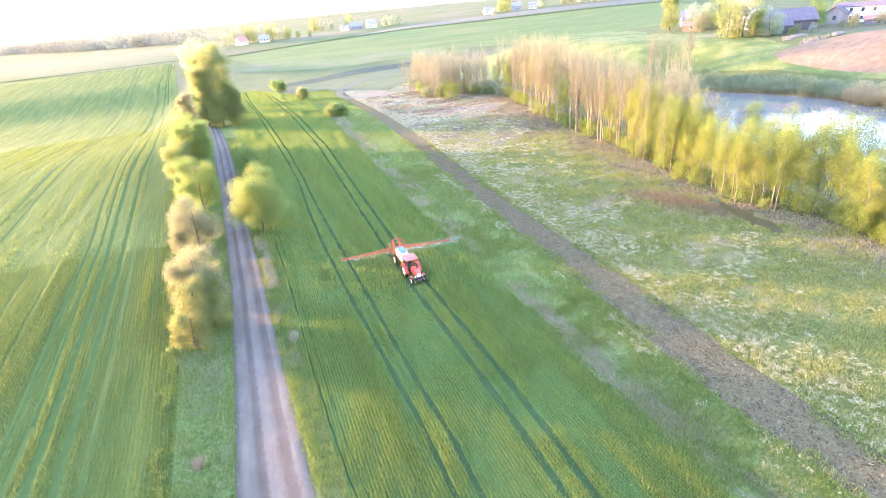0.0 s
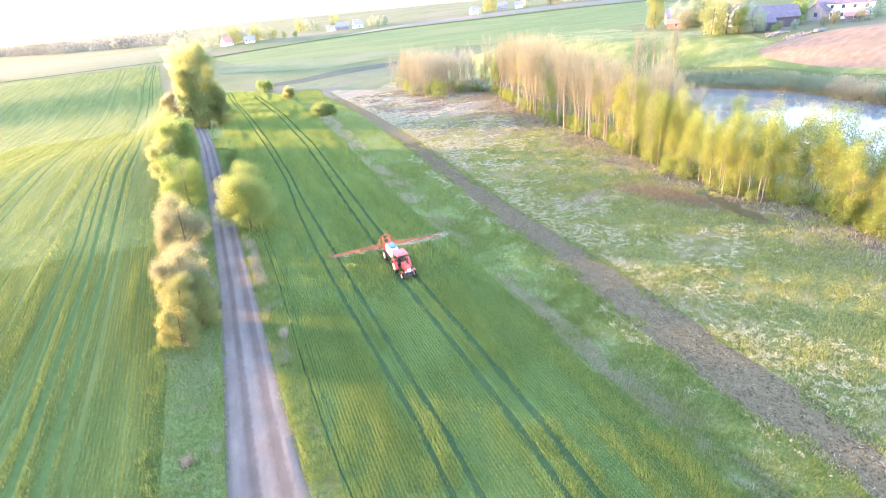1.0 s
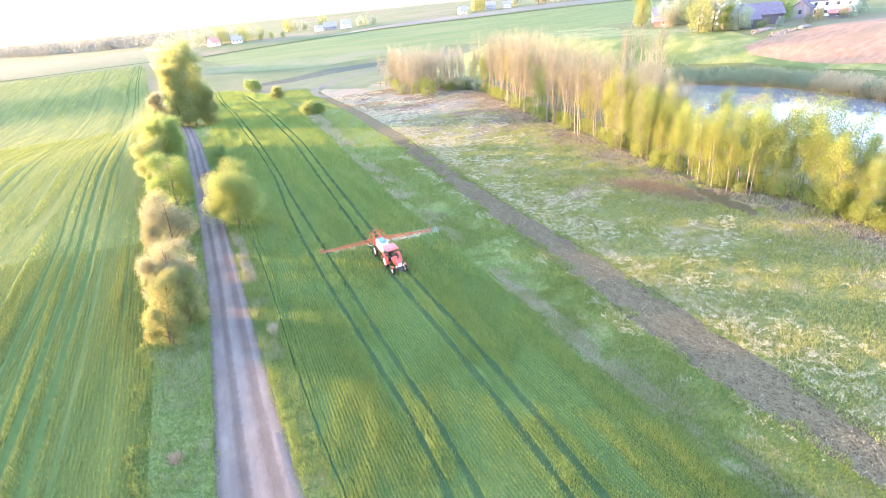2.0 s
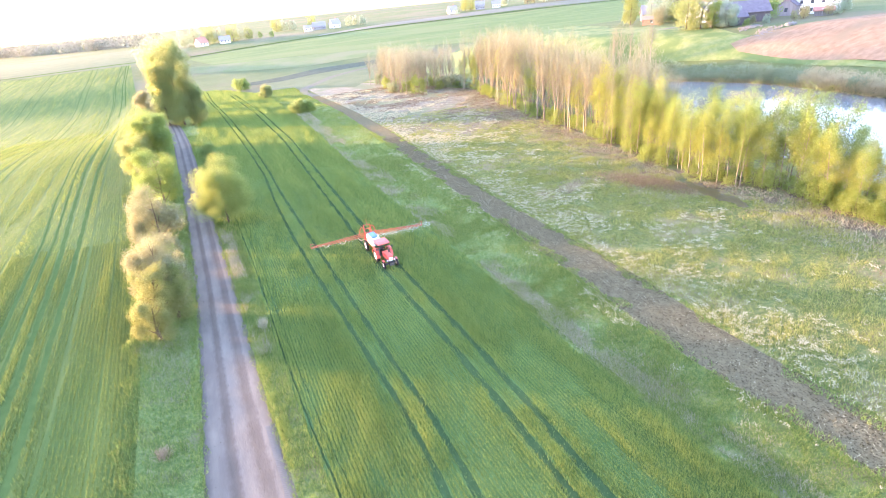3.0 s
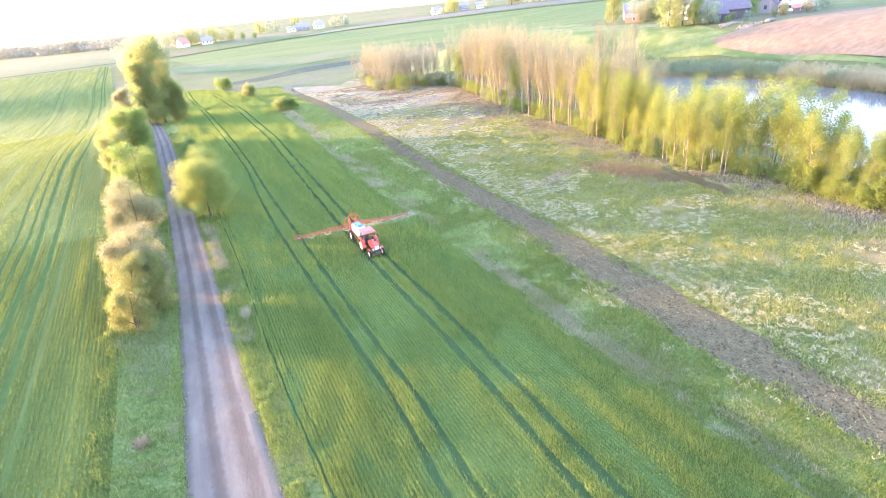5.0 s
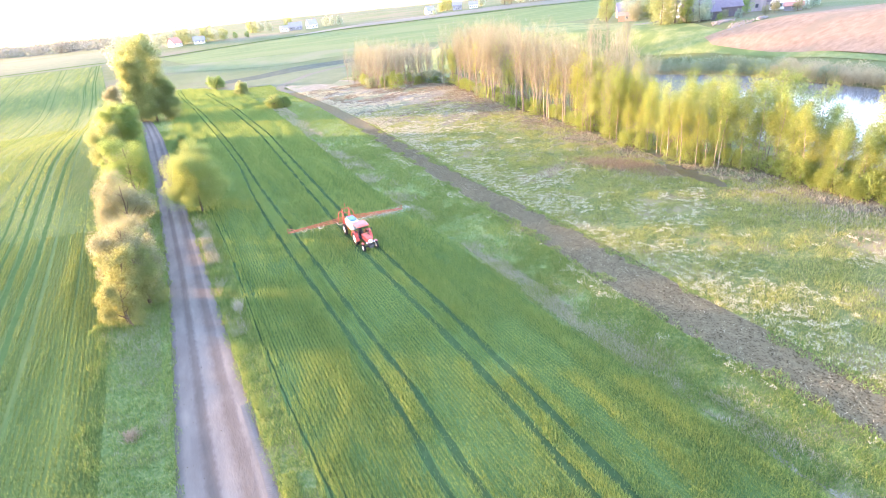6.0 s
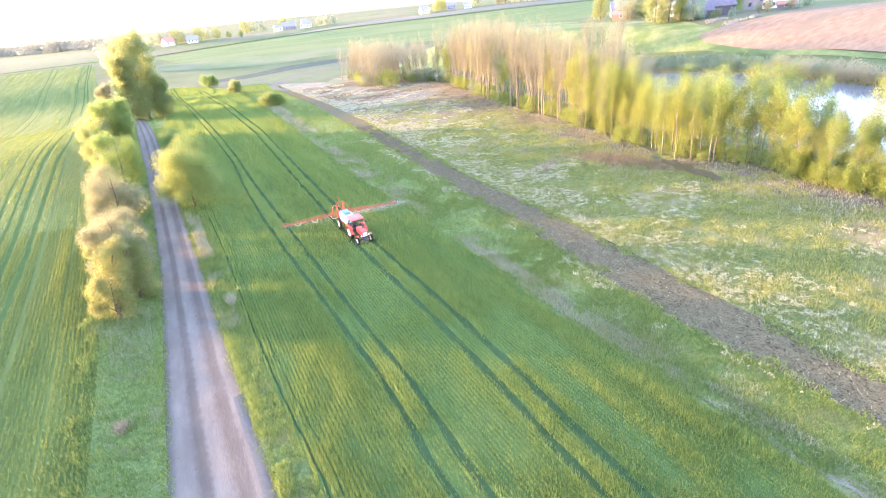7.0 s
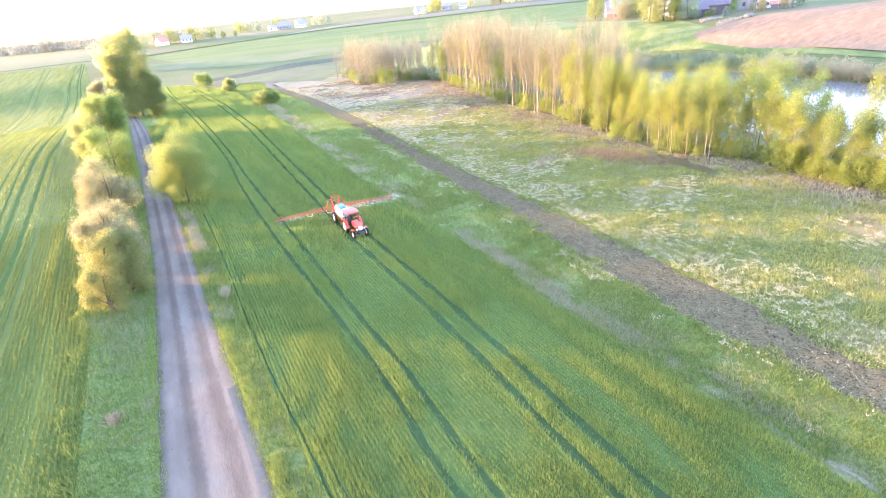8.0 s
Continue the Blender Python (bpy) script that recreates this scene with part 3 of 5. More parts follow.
def crop_band(n, y0, y1, tall, wide, left=crop_l, right=crop_r, row=0.25, tracks=True):
    x, y = scatter(n, y0, y1, left, right)
    if tracks:
        x = np.round(x / row) * row + rng.normal(0, row * 0.2, len(x))
    else:
        along = slope_rows(y)
        x = along + np.round((x - along) / row) * row + rng.normal(0, row * 0.2, len(x))
    if tracks:
        x, y = off_tracks(x, y)
    else:
        drill = np.abs((x - slope_rows(y)) % 2.9 - 1.45) > (0.1 + 0.0006 * y) * rng.uniform(0.5, 1.3, len(x))
        x, y = x[drill], y[drill]
        for i, line in enumerate(slope_tracks):
            k = np.abs(x - line(y)) > ((0.3 if i < 2 else 0.18) + 0.0005 * y) * rng.uniform(0.7, 1.4, len(x))
            x, y = x[k], y[k]
    return blades(x, y, tall * (swell(x, y, 0.4) if tracks else slope_swell(x, y)), wide, 0.4)


tri_field("cereal_crop", [crop_band(420000, 6, 46, 0.3, 0.03), crop_band(150000, 46, 95, 0.34, 0.075), crop_band(190000, 95, 250, 0.44, 0.19)], "crop", "dense knee-high green cereal crop", "crop")
lc = lambda y: left_crop(y) - 32 - 0.25 * y
tri_field("cereal_crop", [crop_band(270000, 20, 75, 0.28, 0.052, lambda y: left_crop(y) - 30, left_crop, 0.3, False), crop_band(170000, 75, 200, 0.28, 0.13, lc, left_crop, 0.3, False), crop_band(45000, 200, 385, 0.28, 0.32, lambda y: left_crop(y) - 105, left_crop, 0.3, False)], "crop_left", "light green young cereal crop on a gentle slope", "crop")
def ragged(y, seed):
    """A small uneven wander along an edge."""
    return 0.5 * np.sin(y * 0.9 + seed) + 0.35 * np.sin(y * 2.3 + seed * 2.1) + 0.15 * np.sin(y * 7.1 + seed * 0.7)


for k_, (line, w) in enumerate(((track_l, 0.31), (lambda y: track_l(y) + 1.65, 0.31), (track_a, 0.24), (track_b, 0.24))):
    strip("ground_track", -20, 248, lambda y, line=line, w=w, k_=k_: line(y) - w * (1 + 0.25 * ragged(y, k_)), lambda y, line=line, w=w, k_=k_: line(y) + w * (1 + 0.25 * ragged(y, k_ + 5)), 0.35, 3, "tram", "wheel track through the cereal, darkened with the crop's shade", "wheel track", 0.05)


for off, w in ((0.3, 0.07), (0.95, 0.03)):
    strip("ground_track", 6, 120, lambda y, off=off, w=w: crop_l(y) + off - w + 0.05 * np.sin(y * 2.1), lambda y, off=off, w=w: crop_l(y) + off + w + 0.05 * np.sin(y * 2.1), 0.5, 2, "tram", "thin drill gap at the crop's edge, darkened with shade", "drill gap", 0.052)


ty_ = rng.uniform(6, 110, 6000)
tw_ = rng.integers(0, 4, 6000)
tx_ = np.choose(tw_, [track_l(ty_), track_l(ty_) + 1.65, track_a(ty_), track_b(ty_)]) + rng.normal(0, 0.2, 6000)
tri_field("cereal_crop", [blades(tx_, ty_, 0.13, 0.05, 1.4)], "crop", "trampled green cereal in the wheel tracks", "crop")


def turf(n, y0, y1, left, right, tall, wide):
    x, y = scatter(n, y0, y1, left, right)
    clump = fbm(x, y, 1.4, 21) + 0.5 * fbm(x, y, 6.0, 22)
    return blades(x, y, tall * np.clip(1 + 0.45 * clump, 0.3, 1.9), wide, 0.9)


tri_field("grass", [turf(52000, 18, 80, lambda y: left_crop(y) - 0.9 - 0.7 * ragged(y, 4), lambda y: road_l(y) - 0.1, 0.27, 0.05), turf(14000, 80, 160, left_crop, road_l, 0.5, 0.16),
                    turf(26000, 18, 70, lambda y: road_r(y) + 0.1, crop_l, 0.28, 0.05), turf(8000, 70, 150, road_r, crop_l, 0.45, 0.14),
                    turf(100000, 4, 40, crop_r, soil_l, 0.17, 0.055), turf(40000, 32, 62, crop_r, soil_l, 0.18, 0.075), turf(46000, 52, 96, crop_r, soil_l, 0.2, 0.11), turf(50000, 85, 200, crop_r, soil_l, 0.22, 0.15), turf(14000, 190, 224, crop_r, soil_l, 0.25, 0.26), turf(5000, 110, 228, road_r, crop_l, 0.25, 0.2)], "grass", "rough green grass of the verges", "grass")
def creep(n, edge, side):
    """Grass that creeps unevenly over an edge of the road."""
    y = rng.uniform(14, 110, n)
    reach = 0.22 + 0.16 * np.sin(y * 1.3) + 0.1 * np.sin(y * 3.7 + 1) + 0.07 * np.sin(y * 8.3)
    x = edge(y) + side * (reach * rng.uniform(-1.2, 1, n))
    return blades(x, y, 0.16, 0.05, 1.2, 0.02)


tri_field("grass", [creep(12000, road_l, 1), creep(12000, road_r, -1)], "grass", "short grass creeping over the gravel's edges", "grass")
gx_, gy_ = scatter(2600, 12, 80, lambda y: road_l(y) + 0.1, lambda y: road_r(y) - 0.1)
side_ = np.minimum(gx_ - road_l(gy_), road_r(gy_) - gx_)
gk_ = rng.uniform(0, 1, len(gx_)) < 0.45 * np.exp(-side_ / 0.5) + 0.03
tri_field("pebbles", [blades(gx_[gk_], gy_[gk_], 0.05, 0.09, 0.8, 0.05)], "soil", "loose dark pebbles and clods on the gravel", "pebbles")
tx0_, ty0_ = rng.normal(-7.9, 0.22, 420), rng.normal(31.6, 0.28, 420)
tri_field("dry_tuft", [blades(tx0_, ty0_, 0.4, 0.04, 1.2)], "tan_tuft", "rust-brown tuft of dead grass on the verge", "dry grass")
tx1_, ty1_ = rng.normal(0.0, 0.16, 300), rng.normal(44.5, 0.3, 300)
tri_field("dry_tuft", [blades(tx1_, ty1_, 0.95, 0.05, 0.5)], "dry", "tall pale tuft of dry grass beside the crop", "dry grass")
def patchy(n, y0, y1, left, right, tall, wide, dense):
    x, y = scatter(n, y0, y1, left, right)
    k = fbm(x, y * 0.5, 2.4, 14) + 0.5 * fbm(x, y, 8.0, 15) + rng.normal(0, 0.2, len(x)) > dense
    return blades(x[k], y[k], tall, wide, 1.1)


tri_field("dry_grass", [patchy(26000, 4, 60, lambda y: crop_r(y) + 0.5, lambda y: crop_r(y) + 2.5, 0.28, 0.035, 0.0), patchy(14000, 4, 60, lambda y: crop_r(y) + 0.3, lambda y: crop_r(y) + 4.2, 0.28, 0.035, 0.45), patchy(14000, 20, 50, lambda y: left_crop(y) - 0.6, lambda y: road_l(y) - 0.7, 0.26, 0.035, 0.25),
                        patchy(9000, 40, 75, lambda y: road_r(y) + 0.25, lambda y: road_r(y) + 1.5, 0.5, 0.04, -0.2),
                        patchy(14000, 60, 160, lambda y: crop_r(y) + 0.2, lambda y: crop_r(y) + 4.0, 0.45, 0.08, 0.0)], "dry", "bleached dry grass along the ditch", "dry grass")
def off_puddle(x, y, grow=1.0):
    return ((x - 57.2 - 0.12 * (y - 46)) / (1.2 * grow)) ** 2 + ((y - 46) / (5.8 * grow)) ** 2 > 1 + 0.3 * np.sin(y * 2.2) + 0.2 * np.sin(y * 5.1)


def bleak(x, y):
    """How far the meadow is bare of green at a place: high before the wood, along its wet hollows and at its far end."""
    d = wood_l(y) - x
    return 0.85 * fbm(x, y * 1.5, 9.0, 1) + 0.3 * fbm(x, y, 2.2, 2) + 0.75 * ease(8, 1, d) + 0.55 * ease(13, 6, d) * ease(18, 24, y) * ease(44, 38, y) + 0.5 * ease(80, 115, y) - 0.35


def low_plants(n, y0, y1, tall, wide):
    x, y = scatter(n, y0, y1, soil_r, wood_l)
    k = (bleak(x, y) + rng.normal(0, 0.22, len(x)) < 0.32) & off_puddle(x, y, 1.12)
    x, y = x[k], y[k]
    return blades(x, y, tall * np.clip(1 + 0.7 * fbm(x, y, 1.6, 8), 0.35, 2), wide, 0.9)


tri_field("meadow_grass", [low_plants(200000, 4, 70, 0.25, 0.062), low_plants(55000, 70, 130, 0.24, 0.16)], "meadow_leaf", "low green meadow plants", "meadow plants")
bx, by = scatter(110000, 4, 190, soil_r, wood_l)
k = (bleak(bx, by) + rng.normal(0, 0.25, len(bx)) > 0.38) & off_puddle(bx, by, 1.05)
bx, by = bx[k], by[k]
tri_field("dead_stalks", [blades(bx, by, 0.3, 0.06 + 0.0008 * by, 1.3)], "brown_weed", "brown and straw-coloured dead stalks in the wet meadow", "dead plants")
rx_ = rng.normal(0, 1, 9000)
ry_ = 53.5 + 3.6 * rng.normal(0, 1, 9000)
rx_ = 54.6 - 0.35 * (ry_ - 53.5) + 1.3 * rx_
rk_ = off_puddle(rx_, ry_, 1.1)
tri_field("dead_reeds", [blades(rx_[rk_], ry_[rk_], 0.45, 0.07, 1.2)], "reed_bed", "brown flattened dead reeds beside the puddle", "dead reeds")
fx, fy = scatter(120000, 4, 190, soil_r, wood_l)
near_soil = fx - soil_r(fy)
patch = 0.85 * fbm(fx, fy, 6.5, 4) + 0.55 * fbm(fx, fy, 1.7, 6) + 1.1 * np.exp(-(((near_soil - 0.8) / 2.2) ** 2)) + 0.6 * np.exp(-(((near_soil - 6) / 5) ** 2)) + 0.25 * ease(60, 90, fy) - 0.9 * ease(10, 4, wood_l(fy) - fx)
seeds = np.nonzero((patch + rng.normal(0, 0.12, len(fx)) > 0.78) & off_puddle(fx, fy, 1.3))[0][::4]
many = rng.integers(5, 26, len(seeds))
qx = np.repeat(fx[seeds], many) + rng.normal(0, 0.14, many.sum())
qy = np.repeat(fy[seeds], many) + rng.normal(0, 0.14, many.sum())
dull = (patch < -0.35) & off_puddle(fx, fy, 1.2)
big = 0.06 + 0.0005 * np.maximum(0, qy - 30)
tri_field("white_flowers", [blades(qx, qy, 0.1, big, 1.3, 0.16)], "flower", "lacy patches of small white-flowering weeds in the meadow", "flowers")
tri_field("dry_grass", [blades(fx[dull], fy[dull], 0.3, 0.1, 1.0)], "dry", "straw-coloured dead grass in the meadow", "dry grass")
wx, wy = scatter(9000, 4, 100, lambda y: soil_l(y) - 2.2, soil_l)
wx, wy = np.repeat(wx[::8], 8) + rng.normal(0, 0.12, len(wx[::8]) * 8), np.repeat(wy[::8], 8) + rng.normal(0, 0.2, len(wx[::8]) * 8)
tuft = fbm(wx, wy, 3.0, 12) + 0.5 * ease(2.2, 0.5, soil_l(wy) - wx) > 0.55
tri_field("white_flowers", [blades(wx[tuft], wy[tuft], 0.12, 0.08, 1.2, 0.12)], "flower", "white-flowering weeds along the soil strip", "flowers")
cx, cy = scatter(56000, 4, 110, lambda y: soil_l(y) + 0.1, lambda y: soil_r(y) - 0.1)
cn = len(cx)
ca = rng.uniform(0, 2 * np.pi, cn)[:, None] + np.array([0, 2.1, 4.2])
cs = 0.03 + 0.075 * rng.uniform(0, 1, cn) ** 2
foot = np.stack([cx[:cn, None] + np.cos(ca) * cs[:, None], cy[:cn, None] + np.sin(ca) * cs[:, None] * 1.6, np.repeat(height(cx[:cn], cy[:cn])[:, None], 3, 1) + 0.04], -1)
peak = foot.mean(1) + np.stack([rng.normal(0, 0.02, cn), rng.normal(0, 0.02, cn), cs * 0.7], 1)
cv = np.concatenate([foot, peak[:, None]], 1).reshape(-1, 3)
ci = np.arange(cn)[:, None] * 4
cf = np.concatenate([ci + np.array([[0, 1, 3]]), ci + np.array([[1, 2, 3]]), ci + np.array([[2, 0, 3]])])
tri_field("clods", [(cv, cf)], "soil", "rough clods of turned grey-brown soil", "clods")
lx_, ly_ = scatter(9000, 4, 110, lambda y: soil_l(y) + 0.05, lambda y: soil_r(y) - 0.05)
lit_ = fbm(lx_, ly_, 2.2, 11) + rng.normal(0, 0.4, len(lx_)) > 0.1
tri_field("straw_litter", [blades(lx_[lit_], ly_[lit_], 0.12, 0.05, 2.2, 0.05)], "dry", "bits of straw and stubble on the turned soil", "straw")
ex, ey = scatter(24000, 4, 120, lambda y: soil_l(y) - 0.6, lambda y: soil_l(y) + 1.3)
k = fbm(ex, ey, 2.6, 31) + 0.35 > (ex - soil_l(ey)) * 0.95
e2x, e2y = scatter(24000, 4, 120, lambda y: soil_r(y) - 1.3, lambda y: soil_r(y) + 0.6)
k2 = fbm(e2x, e2y, 2.6, 32) + 0.35 > (soil_r(e2y) - e2x) * 0.95
tri_field("grass", [blades(ex[k], ey[k], 0.28, 0.07, 0.9), blades(e2x[k2], e2y[k2], 0.25, 0.08, 0.9)], "grass", "ragged grass creeping over the soil strip", "grass")
strip("ground_ditch", 2, 12.5, lambda y: crop_r(y) + 0.5 + 0.15 * np.sin(y) + 0.08 * np.sin(y * 4.1), lambda y: crop_r(y) + 0.85 + 0.2 * np.sin(y * 1.7) + 0.1 * np.sin(y * 5.3), 0.2, 3, "pale_mud", "pale dried mud in the bottom of the ditch", "ditch", 0.06)
vx, vy = scatter(9000, 18, 46, lambda y: road_r(y) + 0.15, lambda y: road_r(y) + 0.95)
bright = np.sin(vy * 1.7) + np.sin(vy * 0.63 + 1) + 0.5 * np.sin(vy * 4.1) > 0.1
tri_field("yellow_weeds", [blades(vx[bright], vy[bright], 0.3, 0.05, 0.9)], "yellow_weed", "bright yellow-green weeds along the road's edge", "weeds")

# ---- the row of trees by the road ----
def roadside(name, x, y, tall, wide, lobes, leaf, n, size, label, category, thick=0.22, limbs=9, first=0.18, r_seed=1):
    r = np.random.default_rng(r_seed)
    runs = limbs_of(tall * 0.9, wide * 0.42, limbs, first, thick, r)
    return put(tree(name, runs, leaf_cloud(lobes, int(n * (6.5 if n > 2200 else 3.2)), size * (0.56 if n > 2200 else 0.72), 0.3, 0.3, r=r, corners=3), "bark", leaf, label, category), x, y)


def crown_lobes(tall, wide, low, count, seed, squeeze=1.0):
    """Overlapping uneven lobes that fill a crown from low to tall."""
    r = np.random.default_rng(seed)
    out = [(0, 0, (tall + low) / 2, wide * 0.3, wide * 0.3, (tall - low) * 0.4)]
    for i in range(int(count * 1.7)):
        h = low + (tall - low) * (0.06 + 0.86 * r.uniform())
        k = math.sqrt(max(0.05, 1 - ((h - (tall * 0.42 + low * 0.58)) / ((tall - low) * 0.66)) ** 2)) * squeeze
        a = r.uniform(0, 2 * np.pi)
        s = wide * r.uniform(0.07, 0.2)
        d = wide * r.uniform(0.22, 0.42) * k
        out.append((math.cos(a) * d, math.sin(a) * d, h, s, s, s * r.uniform(0.8, 1.4)))
    return out


def round_bush(tall, wide, seed):
    """Lobes of a low round bush, broad at the foot."""
    r = np.random.default_rng(seed)
    out = [(0, 0, tall * 0.4, wide * 0.36, wide * 0.36, tall * 0.42)]
    for i in range(14):
        a, h = r.uniform(0, 2 * np.pi), tall * r.uniform(0.1, 0.82)
        d = wide * 0.4 * math.sqrt(max(0.05, 1 - (h / tall) ** 2))
        s = wide * r.uniform(0.09, 0.17)
        out.append((math.cos(a) * d, math.sin(a) * d, h, s, s, s * 0.9))
    return out


roadside("willow", -7.9, 52.5, 8.3, 5.4, crown_lobes(8.3, 5.4, 0.8, 14, 1), "leaf_willow", 7000, 0.17, "bushy willow with pinkish grey catkins beside the road", "tree", r_seed=11)
roadside("shrub", -7.2, 50.6, 5.6, 4.2, crown_lobes(5.6, 4.2, 0.1, 10, 31), "leaf_poplar", 3200, 0.16, "pale green shrub below the willow", "shrub", r_seed=31)
roadside("shrub", -8.3, 49.2, 6.4, 4.0, crown_lobes(6.4, 4.0, 0.2, 12, 32), "leaf_amber", 3800, 0.15, "tall amber-leaved shrub beside the willow", "shrub", r_seed=32)
roadside("shrub", -8.5, 46.6, 4.2, 3.4, crown_lobes(4.2, 3.4, 0.1, 10, 2), "leaf_amber", 3200, 0.14, "amber-leaved shrub at the end of the roadside row", "shrub", r_seed=12)
roadside("willow", -8.6, 66, 9.0, 6.2, crown_lobes(9.0, 6.2, 0.8, 14, 3), "leaf_willow", 6500, 0.19, "rounded willow with grey-pink young foliage by the road", "tree", r_seed=13)
roadside("tree", -8.9, 85.5, 9.6, 6.2, crown_lobes(9.6, 6.2, 0.6, 12, 4), "leaf_green", 4200, 0.21, "dense green roadside tree with sunlit flank", "tree", r_seed=14)
roadside("tree", -9.6, 101, 12.6, 7.4, crown_lobes(12.6, 7.4, 1.0, 16, 5), "leaf_green", 7000, 0.26, "broad round-topped green roadside tree", "tree", r_seed=15)
roadside("tree", -11.8, 98, 10.5, 5.5, crown_lobes(10.5, 5.5, 1.0, 12, 6), "leaf_poplar", 4500, 0.24, "light green leafy tree at the field edge", "tree", r_seed=16)
for x_, y_, h_ in ((-11.5, 112, 9.5), (-12.2, 121, 9.0), (-12.8, 130, 9.5), (-12.6, 139, 9.0)):
    roadside("tree", x_, y_, h_, 6.5, crown_lobes(h_, 6.5, 0.6, 12, int(y_)), "leaf_green", 2200, 0.28, "green tree in the dense roadside row", "tree", r_seed=int(y_))
for x_, y_, h_, w_, n_ in ((-6.8, 170, 24.4, 11.0, 12000), (-10.4, 168.5, 17.0, 6.5, 3800), (-3.2, 171, 12.0, 7.0, 4200)):
    roadside("poplar", x_, y_, h_, w_, crown_lobes(h_, w_, 0.2, 40, int(h_ * 7), 1.0), "leaf_poplar", n_, 0.38, "tall pale green poplar where the road disappears" if h_ > 20 else "smaller pale poplar beside the tall one", "tree", 0.3, 12, r_seed=int(h_ * 3))
# thick undergrowth that closes the row, added to hold its shade over the crop
for i, (x_, y_, h_, w_) in enumerate(((-8.6, 57.6, 4.4, 4.0), (-8.9, 61.2, 4.8, 4.2), (-9.4, 73.2, 3.0, 3.6), (-9.5, 77.0, 3.4, 3.8), (-9.4, 80.4, 3.6, 3.6))):
    roadside("shrub", x_, y_, h_, w_, crown_lobes(h_, w_, 0.05, 8, 300 + i), ("leaf_green", "leaf_poplar")[i % 2], 1500, 0.26, "low green shrub hidden in the row, added to shade the crop", "shrub", 0.1, 6, r_seed=300 + i)
for i, y_ in enumerate(np.arange(69.2, 143, 4.4)):
    if y_ < 90:
        continue
    h_ = 7.2 + 1.3 * math.sin(i * 2.4)
    x_ = -9.3 - 0.035 * (y_ - 56) + 0.5 * math.sin(i * 1.7)
    roadside("shrub", x_, float(y_), h_, 4.8, crown_lobes(h_, 4.8, 0.05, 9, 200 + i), ("leaf_green", "leaf_poplar", "leaf_willow")[i % 3], 1600, 0.37, ("green", "pale green", "greyish budding")[i % 3] + " shrub filling the roadside row", "shrub", 0.1, 6, r_seed=200 + i)
# second line of undergrowth, added so less sun comes through the row
for i, y_ in enumerate(np.arange(69.2, 139, 4.6)):
    if y_ < 91:
        continue
    roadside("shrub", -9.9 - 0.035 * (y_ - 56), float(y_), 6.0, 5.0, round_bush(6.0, 5.0, 240 + i), ("leaf_poplar", "leaf_green")[i % 2], 900, 0.42, "dense green undergrowth added to thicken the row's shade", "shrub", 0.1, 5, r_seed=240 + i)
# trees out of sight behind the poplars, added for their shade on the crop
for x_, y_, h_ in ((-9.5, 184, 11), (-12.4, 202, 10), (-14.2, 220, 9)):
    roadside("tree", x_, y_, h_, 7.0, crown_lobes(h_, 7.0, 0.3, 12, int(y_)), "leaf_green", 1200, 0.48, "green tree hidden behind the poplars, added to shade the crop", "tree", r_seed=int(y_))
roadside("shrub", -15.5, 172, 10, 6, crown_lobes(10, 6, 0.5, 10, 9), "leaf_willow", 2500, 0.35, "brownish half-bare shrub at the field edge", "shrub", r_seed=19)
roadside("shrub", -1.6, 108, 5.2, 4.2, crown_lobes(5.2, 4.2, 0.3, 8, 10), "leaf_green", 2200, 0.24, "low green shrub on the verge", "shrub", r_seed=20)
roadside("maple", -0.9, 75.5, 9.0, 8.2, crown_lobes(9.0, 8.2, 1.4, 22, 11), "leaf_lone", 11000, 0.19, "round yellow-green maple in flower standing alone by the road", "tree", 0.18, 12, 0.28, r_seed=21)
# sunlit and shaded sides of a bush, as two shrubs of light and dark leaf
roadside("shrub", 24.2, 163, 4.2, 5.0, round_bush(4.2, 5, 12), "leaf_lone", 1800, 0.3, "round shrub on the field edge, yellow-green for the sunlit side", "shrub", r_seed=22)
roadside("shrub", 26.8, 162, 3.6, 4.5, round_bush(3.6, 4.5, 13), "leaf_green", 1200, 0.3, "dark green shrub for the shaded side of the lighter one", "shrub", r_seed=23)
roadside("shrub", 20.6, 206, 5.2, 5.0, round_bush(5.2, 5, 14), "leaf_poplar", 1300, 0.38, "pale shrub at the end of the crop", "shrub", r_seed=24)
roadside("shrub", 14.5, 238, 4.6, 8.0, crown_lobes(4.6, 8.0, 0.1, 8, 15), "leaf_green", 1300, 0.42, "dark green hedge shrub beyond the crop", "shrub", r_seed=25)

